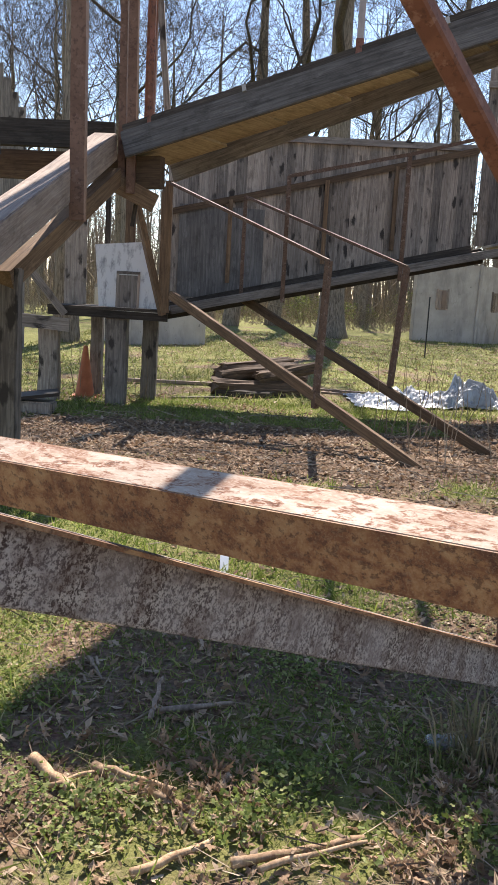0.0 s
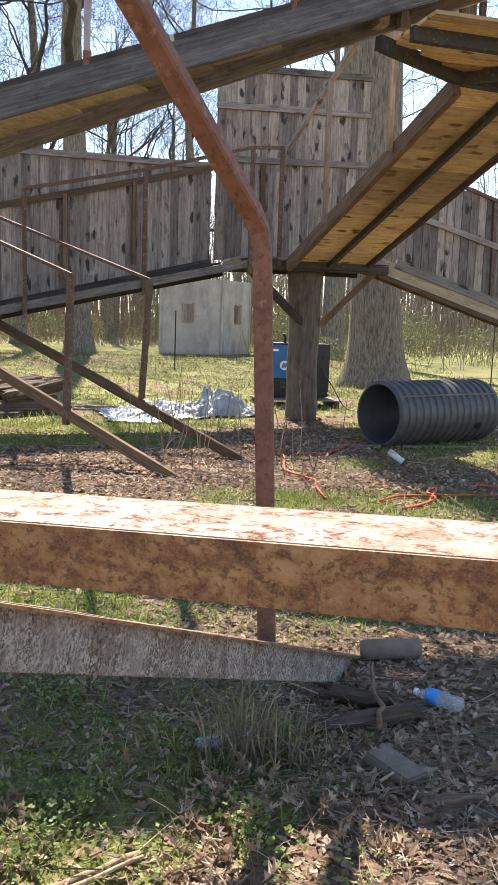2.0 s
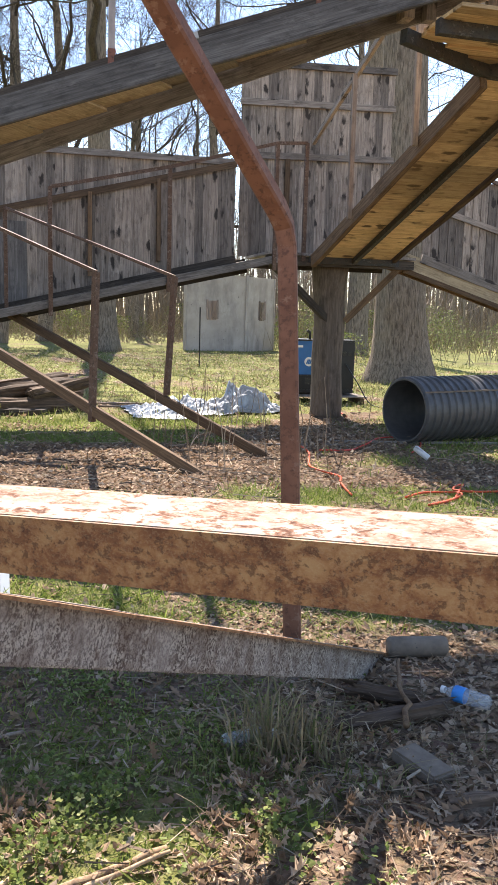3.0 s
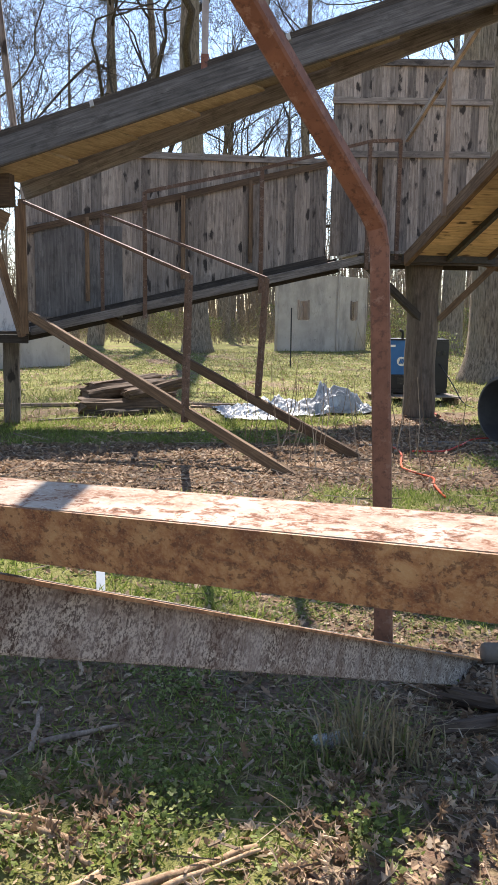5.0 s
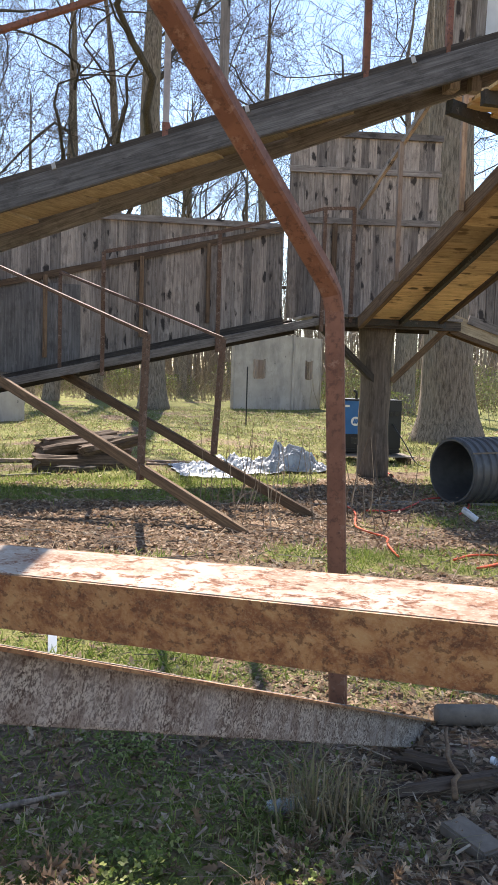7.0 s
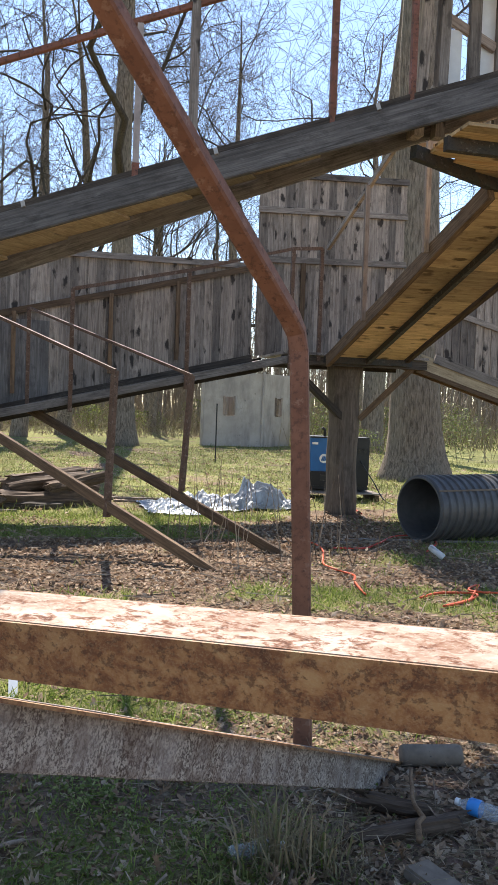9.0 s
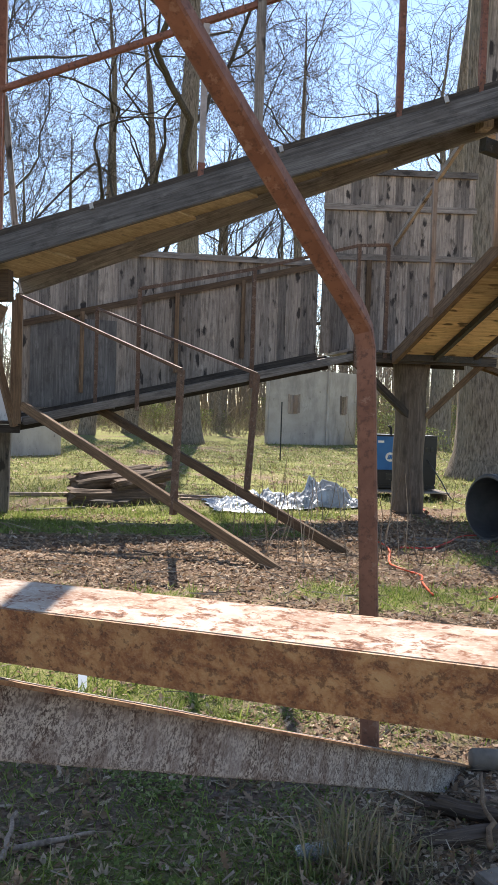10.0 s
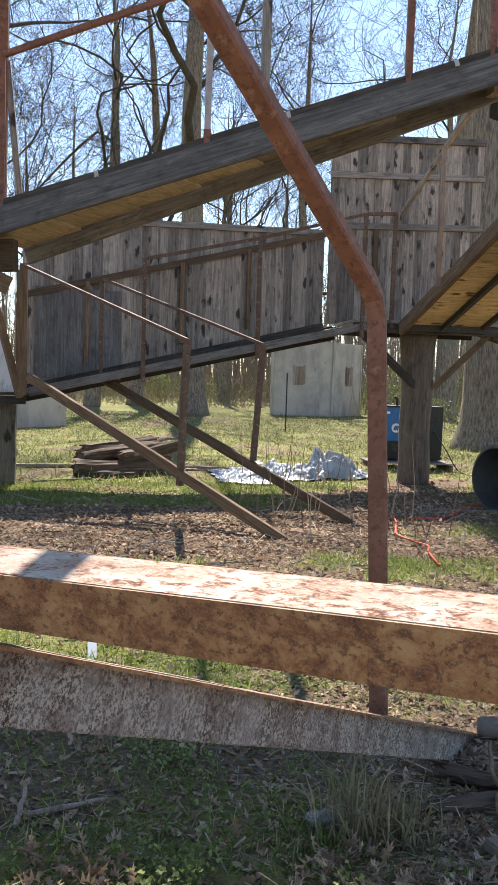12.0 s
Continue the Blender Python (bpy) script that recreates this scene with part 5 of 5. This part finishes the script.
stub = thing("pipe_stub", (1.78, 3.66, 0.05), "short grey pipe stub with a slot", "pipe")
m = Matrix.Translation((1.63, 3.60, 0.035)) @ pose(0, 0, 0, 90, 0, 82)
lathe("stub_body", [(0.0, 0.0), (0.045, 0.0), (0.05, 0.01), (0.05, 0.27), (0.045, 0.285), (0.0, 0.285)], STONE, stub, m)
bm = bmesh.new()
box(bm, -0.02, 0.02, -0.012, 0.012, -0.006, 0.006)
part("slot", bm, BLACK, stub, "dark slot", Matrix.Translation((1.765, 3.545, 0.055)) @ pose(0, 0, 0, 60, 0, 0))

brick = thing("concrete_paver", (1.31, 2.63, 0.03), "broken grey concrete paver on the dirt", "paver")
bm = bmesh.new()
box(bm, -0.062, 0.062, -0.10, 0.10, -0.022, 0.022)
bmesh.ops.bevel(bm, geom=bm.edges[:], offset=0.008, segments=2, affect="EDGES")
part("block", bm, STONE, brick, m=Matrix.Translation((1.32, 2.57, 0.036)) @ pose(0, 0, 0, 6, 4, 24))
scrap = thing("white_scrap", (1.76, 2.55, 0.02), "crumpled white scrap on the dirt", "scrap")
bm = bmesh.new()
bmesh.ops.create_icosphere(bm, subdivisions=3, radius=0.030)
for v in bm.verts:
    v.co *= 1 + 0.5 * noise.noise(v.co * 40)
    v.co.z *= 0.6
part("lump", bm, WHITE, scrap, m=Matrix.Translation((1.74, 2.52, 0.025)))


def stick(p0, p1, r, label, mat=STICK, bend=0.02, group="fallen sticks", seed=0):
    rng = random.Random(seed)
    t = thing("stick", p0, label, "stick", group)
    p0, p1 = Vector(p0), Vector(p1)
    pts = [p0.lerp(p1, k / 7) + Vector((rng.gauss(0, bend), rng.gauss(0, bend), rng.uniform(0, bend))) for k in range(8)]
    rad = [r * (1.0 - 0.06 * k + rng.uniform(-0.12, 0.12)) for k in range(8)]
    v, f = [], []
    tube_into(v, f, pts, rad, 9)
    me = raw_mesh("bark", v, f, mat, True)
    ob = put("shaft", me, t)
    return ob


for i, (a, b, r, lab) in enumerate((
    ((-0.72, 2.62, 0.03), (-0.50, 2.38, 0.035), 0.022, "thick barkless stick among the leaves"),
    ((-0.51, 2.58, 0.03), (-0.14, 2.36, 0.035), 0.020, "splintered pale branch piece"),
    ((-0.47, 2.55, 0.05), (-0.22, 2.45, 0.05), 0.012, "splintered pale branch piece"),
    ((-0.25, 2.44, 0.03), (-0.12, 2.26, 0.03), 0.011, "thin pale stick among leaves"),
    ((-0.30, 2.07, 0.03), (-0.07, 2.25, 0.03), 0.014, "thin pale stick among leaves"),
    ((-0.02, 2.13, 0.04), (0.36, 2.27, 0.04), 0.016, "splintered pale branch piece"),
    ((0.05, 2.10, 0.05), (0.37, 2.24, 0.06), 0.010, "splintered pale branch piece"),
    ((-0.62, 2.44, 0.04), (-0.50, 2.52, 0.05), 0.010, "thin pale stick among leaves"),
    ((-0.36, 2.90, 0.04), (-0.35, 3.20, 0.06), 0.012, "grey barkless stick in the shade"),
    ((-0.34, 2.98, 0.035), (-0.05, 3.08, 0.035), 0.014, "grey fallen branch in the shade"),
    ((-0.69, 3.40, 0.04), (-0.59, 3.20, 0.04), 0.008, "thin grey twig in the shade"),
    ((0.62, 2.62, 0.03), (0.72, 2.30, 0.03), 0.010, "broken brown stick on dirt"),
)):
    stick(a, b, r, lab, STICK if i < 8 else POST_WOOD, 0.004, seed=i)
for n, (p0, p1, r, lab) in enumerate((
    ((1.17, 2.93, 0.02), (1.60, 2.98, 0.03), 0.036, "rotten log with grey bark half sunk in leaves"),
    ((1.31, 3.20, 0.03), (1.48, 3.09, 0.03), 0.036, "short rotten log with grey bark"),
    ((1.30, 2.36, 0.02), (1.46, 2.34, 0.02), 0.035, "crumbling brown clod of wood"),
)):
    lg = thing("log", p0, lab, "log", "rotten logs")
    rotten_log("trunk_piece", p0, p1, r, 0.9, lg, ROTTEN, 11.3 + 5.1 * n, square=0.0)
stick((1.40, 2.84, 0.03), (1.54, 3.30, 0.10), 0.012, "forked dead branch over the log", BROWN_WOOD, 0.02, "rotten logs", 33)


# ---------------------------------------------------------------- ground cover
def scatter(name, n, where, template, faces, size, tilt, mat, label, category, seed, lift=0.004, flat=1.0):
    """n copies of a small outline, each with its own place, turn, tilt and size."""
    rng = np.random.default_rng(seed)
    tpl = np.array(template, float)
    spots = where(rng, n)
    n = len(spots)
    s = rng.uniform(size[0], size[1], n)
    yaw = rng.uniform(0, 2 * np.pi, n)
    tx, ty = rng.normal(0, tilt, n), rng.normal(0, tilt, n)
    curl = rng.uniform(-0.6, 1.4, n)
    p = np.repeat(tpl[None], n, 0)
    p[:, :, 2] *= curl[:, None] * flat
    p *= s[:, None, None]
    c, d = np.cos(tx)[:, None], np.sin(tx)[:, None]
    y, z = p[:, :, 1] * c - p[:, :, 2] * d, p[:, :, 1] * d + p[:, :, 2] * c
    c, d = np.cos(ty)[:, None], np.sin(ty)[:, None]
    x, z = p[:, :, 0] * c + z * d, -p[:, :, 0] * d + z * c
    c, d = np.cos(yaw)[:, None], np.sin(yaw)[:, None]
    x, y = x * c - y * d, x * d + y * c
    z -= np.minimum(z.min(1), 0)[:, None] * 0.8
    g = np.array([height(a, b) for a, b in spots])
    v = np.stack([x + spots[:, :1], y + spots[:, 1:2], z + g[:, None] + lift], 2).reshape(-1, 3)
    k = tpl.shape[0]
    fs = [tuple(int(i * k + j) for j in f) for i in range(n) for f in faces]
    me = raw_mesh(name, v.tolist(), fs, mat)
    return tagged(new(name, me), label, category, kind="stuff")


def patch(x0, x1, y0, y1, want):
    """Random spots in a rectangle, thinned by want(x, y)."""
    def pick(rng, n):
        out = []
        while len(out) < n:
            x, y = rng.uniform(x0, x1), rng.uniform(y0, y1)
            if rng.random() < want(x, y):
                out.append((x, y))
        return np.array(out)
    return pick


OAK = [(0, -0.5, 0), (0.14, -0.25, 0.05), (0.10, -0.12, 0.03), (0.30, 0.02, 0.12), (0.13, 0.12, 0.04), (0.24, 0.30, 0.10), (0, 0.52, 0.02), (-0.24, 0.30, 0.10), (-0.13, 0.12, 0.04), (-0.30, 0.02, 0.12), (-0.10, -0.12, 0.03), (-0.14, -0.25, 0.05)]
OAK_F = [(0, 1, 2, 10, 11), (2, 3, 4, 8, 9, 10), (4, 5, 6, 7, 8)]
KITE = [(0, -0.5, 0), (0.28, 0.0, 0.14), (0, 0.5, 0.02), (-0.28, 0.0, 0.14)]
KITE_F = [(0, 1, 2), (0, 2, 3)]
BLADE = [(-0.05, 0, 0), (0.05, 0, 0), (0.035, 0.10, 0.55), (-0.035, 0.10, 0.55), (0, 0.38, 1.0)]
BLADE_F = [(0, 1, 2, 3), (3, 2, 4)]
CLOVER = [(0, 0, 0)] + [(r * math.cos(a), r * math.sin(a), 0.15) for a, r in ((0.0, 0.5), (0.7, 0.42), (1.4, 0.5), (2.09, 0.22), (2.8, 0.5), (3.5, 0.42), (4.2, 0.5), (4.9, 0.22), (5.6, 0.45))]
CLOVER_F = [(0, 1, 2, 3), (0, 3, 4, 5), (0, 5, 6, 7), (0, 7, 8, 9), (0, 9, 1)]
TWIG = [(-0.5, -0.012, 0), (0.5, -0.006, 0.01), (0.5, 0.006, 0.01), (-0.5, 0.012, 0), (-0.5, 0, 0.022), (0.5, 0, 0.02)]
TWIG_F = [(0, 1, 5, 4), (4, 5, 2, 3), (0, 4, 3), (1, 2, 5)]

SPIKY = [(0, -0.55, 0.02), (0.04, -0.26, 0.0), (0.13, -0.24, 0.10), (0.06, -0.06, 0.02), (0.21, 0.06, 0.16), (0.08, 0.12, 0.02), (0.15, 0.34, 0.12), (0.04, 0.30, 0.0), (0.02, 0.55, 0.08), (-0.04, 0.27, 0.0), (-0.10, 0.38, 0.10), (-0.07, 0.10, 0.02), (-0.19, 0.14, 0.14), (-0.06, -0.05, 0.02), (-0.15, -0.16, 0.12), (-0.03, -0.22, 0.0)]
SPIKY_F = [(0, 1, 15), (1, 2, 3, 13, 14, 15), (3, 4, 5, 11, 12, 13), (5, 6, 7, 9, 10, 11), (7, 8, 9)]
CHIP = [(-0.5, -0.09, 0), (0.46, -0.06, 0.0), (0.5, 0.07, 0.0), (-0.44, 0.10, 0), (-0.5, -0.08, 0.06), (0.46, -0.05, 0.05), (0.5, 0.06, 0.05), (-0.44, 0.09, 0.06)]
CHIP_F = [(4, 5, 6, 7), (0, 1, 5, 4), (1, 2, 6, 5), (2, 3, 7, 6), (3, 0, 4, 7)]
STRAND = [(-0.5, -0.006, 0), (-0.15, 0.05, 0.03), (0.2, 0.04, 0.05), (0.5, -0.05, 0.0), (0.2, 0.052, 0.05), (-0.15, 0.062, 0.03), (-0.5, 0.006, 0)]
STRAND_F = [(0, 1, 5, 6), (1, 2, 4, 5), (2, 3, 4)]


def shady(x, y):
    """The weedy ground under the sloping plate."""
    return 2.55 < y < 4.3 and x < 1.0


def clump(x, y, scale=3.2, seed=0.0):
    return max(0.0, 0.12 + 2.0 * noise.noise(Vector((x * scale, y * scale, 5.0 + seed))))


litter = lambda x, y: (1.02 - 0.8 * lawn(x, y)) * (0.5 if shady(x, y) else 1.0)
scatter("fallen_leaves", 5200, patch(-1.6, 2.9, 1.6, 4.4, litter), OAK, OAK_F, (0.022, 0.06), 0.42, LEAF, "curled brown oak leaves on the ground", "leaves", 1)
scatter("fallen_leaves", 420, patch(-1.6, 2.9, 1.7, 4.6, lambda x, y: 0.35 + 0.65 * clump(x, y, 2.0)), SPIKY, SPIKY_F, (0.045, 0.095), 0.5, LEAF, "whole pointed oak leaves lying on the weeds", "leaves", 21, 0.015, 2.2)
scatter("fallen_leaves", 480, patch(-1.3, 1.3, 1.9, 2.75, lambda x, y: clump(x, y, 2.6, 3.0)), SPIKY, SPIKY_F, (0.05, 0.10), 0.9, LEAF, "big curled leaves heaped in the sun", "leaves", 22, 0.03, 2.4)
scatter("fallen_leaves", 5200, patch(-1.6, 2.9, 1.6, 4.6, litter), KITE, KITE_F, (0.02, 0.06), 0.45, LEAF, "crumbled brown leaf bits on the ground", "leaves", 2)
scatter("fallen_leaves", 34000, patch(-4.5, 7.5, 4.6, 12.5, lambda x, y: max(0.03, 1.0 - 1.15 * lawn(x, y))), KITE, KITE_F, (0.025, 0.08), 0.4, LEAF, "brown leaf litter under the ramps", "leaves", 3)
scatter("fallen_leaves", 7000, patch(-5, 12, 12.5, 34, lambda x, y: 1.0), KITE, KITE_F, (0.05, 0.13), 0.3, LEAF, "scattered dead leaves on the lawn", "leaves", 4)
scatter("fallen_twigs", 1500, patch(-1.6, 2.9, 1.6, 4.6, litter), TWIG, TWIG_F, (0.05, 0.24), 0.15, TWIGS, "small dry twigs among the leaves", "twigs", 5, 0.012)
scatter("fallen_twigs", 2200, patch(-4, 6, 4.6, 11.5, litter), TWIG, TWIG_F, (0.10, 0.45), 0.12, TWIGS, "small dry twigs under the ramps", "twigs", 6, 0.012)
scatter("wood_chips", 190, patch(-1.3, 1.6, 1.9, 3.4, lambda x, y: clump(x, y, 2.2, 8.0) ** 1.5), CHIP, CHIP_F, (0.02, 0.08), 0.3, TWIGS, "pale splintered wood chips among the leaves", "wood chips", 23, 0.02)
scatter("dry_straw", 2600, patch(-1.6, 2.8, 1.9, 4.4, lambda x, y: 0.3 + 0.7 * clump(x, y, 1.7, 1.0)), STRAND, STRAND_F, (0.05, 0.20), 0.25, STRAW, "dry bent straw lying over the weeds", "straw", 24, 0.02, 1.6)
green = lambda x, y: max(0.0, lawn(x, y) - 0.25) ** 1.3
weedy = lambda x, y: (1.0 if x < 0.75 else 0.22 if x < 1.15 else 0.04) * clump(x, y)
scatter("clover", 1250, patch(-1.5, 2.2, 1.6, 2.75, weedy), CLOVER, CLOVER_F, (0.012, 0.03), 0.5, WEED, "low green weeds in the sun", "weeds", 7, 0.02)
scatter("clover", 1050, patch(-1.5, 2.2, 1.6, 2.70, lambda x, y: weedy(x, y) ** 1.6), CLOVER, CLOVER_F, (0.012, 0.028), 0.6, WEED, "leafy green weeds standing in the sun", "weeds", 25, 0.05)
scatter("clover", 800, patch(-1.5, 2.2, 1.6, 2.65, lambda x, y: weedy(x, y) ** 2.6), CLOVER, CLOVER_F, (0.012, 0.026), 0.6, WEED, "tops of leafy green weeds in the sun", "weeds", 26, 0.08)
scatter("clover", 6000, patch(-1.8, 1.5, 2.6, 4.4, lambda x, y: 0.35 * green(x, y) + (0.6 * clump(x, y, 2.4, 2.0) * (1.0 if x > 0.05 or x < -0.75 else 0.45) if x < 0.9 else 0.05)), CLOVER, CLOVER_F, (0.009, 0.024), 0.5, WEED, "low green weeds in the shade", "weeds", 8, 0.02)
scatter("grass", 26000, patch(-1.8, 3.2, 1.6, 4.8, lambda x, y: green(x, y) + (0.25 if shady(x, y) else 0.0)), BLADE, BLADE_F, (0.02, 0.075), 0.7, GRASS_NEAR, "short grass in the foreground", "grass", 9, 0.0)
scatter("grass", 7000, patch(2.0, 4.2, 3.55, 5.0, lambda x, y: clump(x, y, 1.2, 4.0)), BLADE, BLADE_F, (0.05, 0.12), 0.45, GRASS_NEAR, "thick sunlit grass behind the pipe stub", "grass", 27, 0.0)
scatter("grass", 60000, patch(-4.5, 8, 4.2, 12.5, green), BLADE, BLADE_F, (0.04, 0.10), 0.5, GRASS_NEAR, "short lawn grass under the ramps", "grass", 10, 0.0)
scatter("grass", 60000, patch(-6, 14, 12, 36, lambda x, y: green(x, y) * min(1.0, 16 / y)), BLADE, BLADE_F, (0.06, 0.15), 0.5, GRASS, "lawn grass beyond the ramps", "grass", 11, 0.0)


def tuft(cx, cy, n, tall, mat, seed, label):
    t = thing("grass_clump", (cx, cy, 0), label, "grass clump", "grass clumps")
    rng = random.Random(seed)
    v, f = [], []
    for i in range(n):
        a = rng.uniform(0, 6.283)
        out = rng.uniform(0.05, 1.5)
        h = tall * rng.uniform(0.45, 1)
        b = Vector((cx + rng.gauss(0, 0.075), cy + rng.gauss(0, 0.06), -0.01))
        d = Vector((math.cos(a), math.sin(a), 0))
        w = Vector((-d.y, d.x, 0)) * rng.uniform(0.0018, 0.0042)
        q = [b, b + d * out * h * 0.25 + Vector((0, 0, h * 0.6)), b + d * out * h * 0.7 + Vector((0, 0, h * (0.95 if out < 0.5 else 0.75)))]
        k = len(v)
        v.extend((q[0] - w, q[0] + w, q[1] + w, q[1] - w, q[2]))
        f.extend(((k, k + 1, k + 2, k + 3), (k + 3, k + 2, k + 4)))
    tagged(put("tuft", raw_mesh("tuft", v, f, mat), t), kind="stuff")


tuft(0.82, 2.80, 120, 0.34, STRAW, 1, "dry straw-coloured clump of grass")
tuft(0.95, 2.82, 80, 0.30, STRAW, 2, "dry straw-coloured clump of grass")
tuft(0.64, 2.68, 110, 0.13, GRASS, 3, "small green clump of grass")
tuft(1.06, 2.50, 90, 0.12, GRASS, 4, "small green clump of grass")
tuft(0.95, 2.72, 60, 0.2, STRAW, 5, "dry straw-coloured clump of grass")


def saplings():
    """Thin bare shoots round the stair foot."""
    rng = random.Random(3)
    v, f = [], []
    for i in range(60):
        x, y = rng.uniform(1.2, 3.4), rng.uniform(8.2, 10.6)
        if i > 40:
            x, y = rng.uniform(-3.0, -1.4), rng.uniform(11.5, 13.5)
        h = rng.uniform(0.25, 1.1)
        p = Vector((x, y, 0))
        e = p + Vector((rng.gauss(0, 0.12), rng.gauss(0, 0.12), h))
        tube_into(v, f, [p, p.lerp(e, 0.5) + Vector((rng.gauss(0, 0.04), 0, 0)), e], [0.006, 0.005, 0.002], 4)
    tagged(put("shoots", raw_mesh("shoots", v, f, TWIGS)), "thin bare shoots round the stair foot", "shoots", kind="stuff")


saplings()
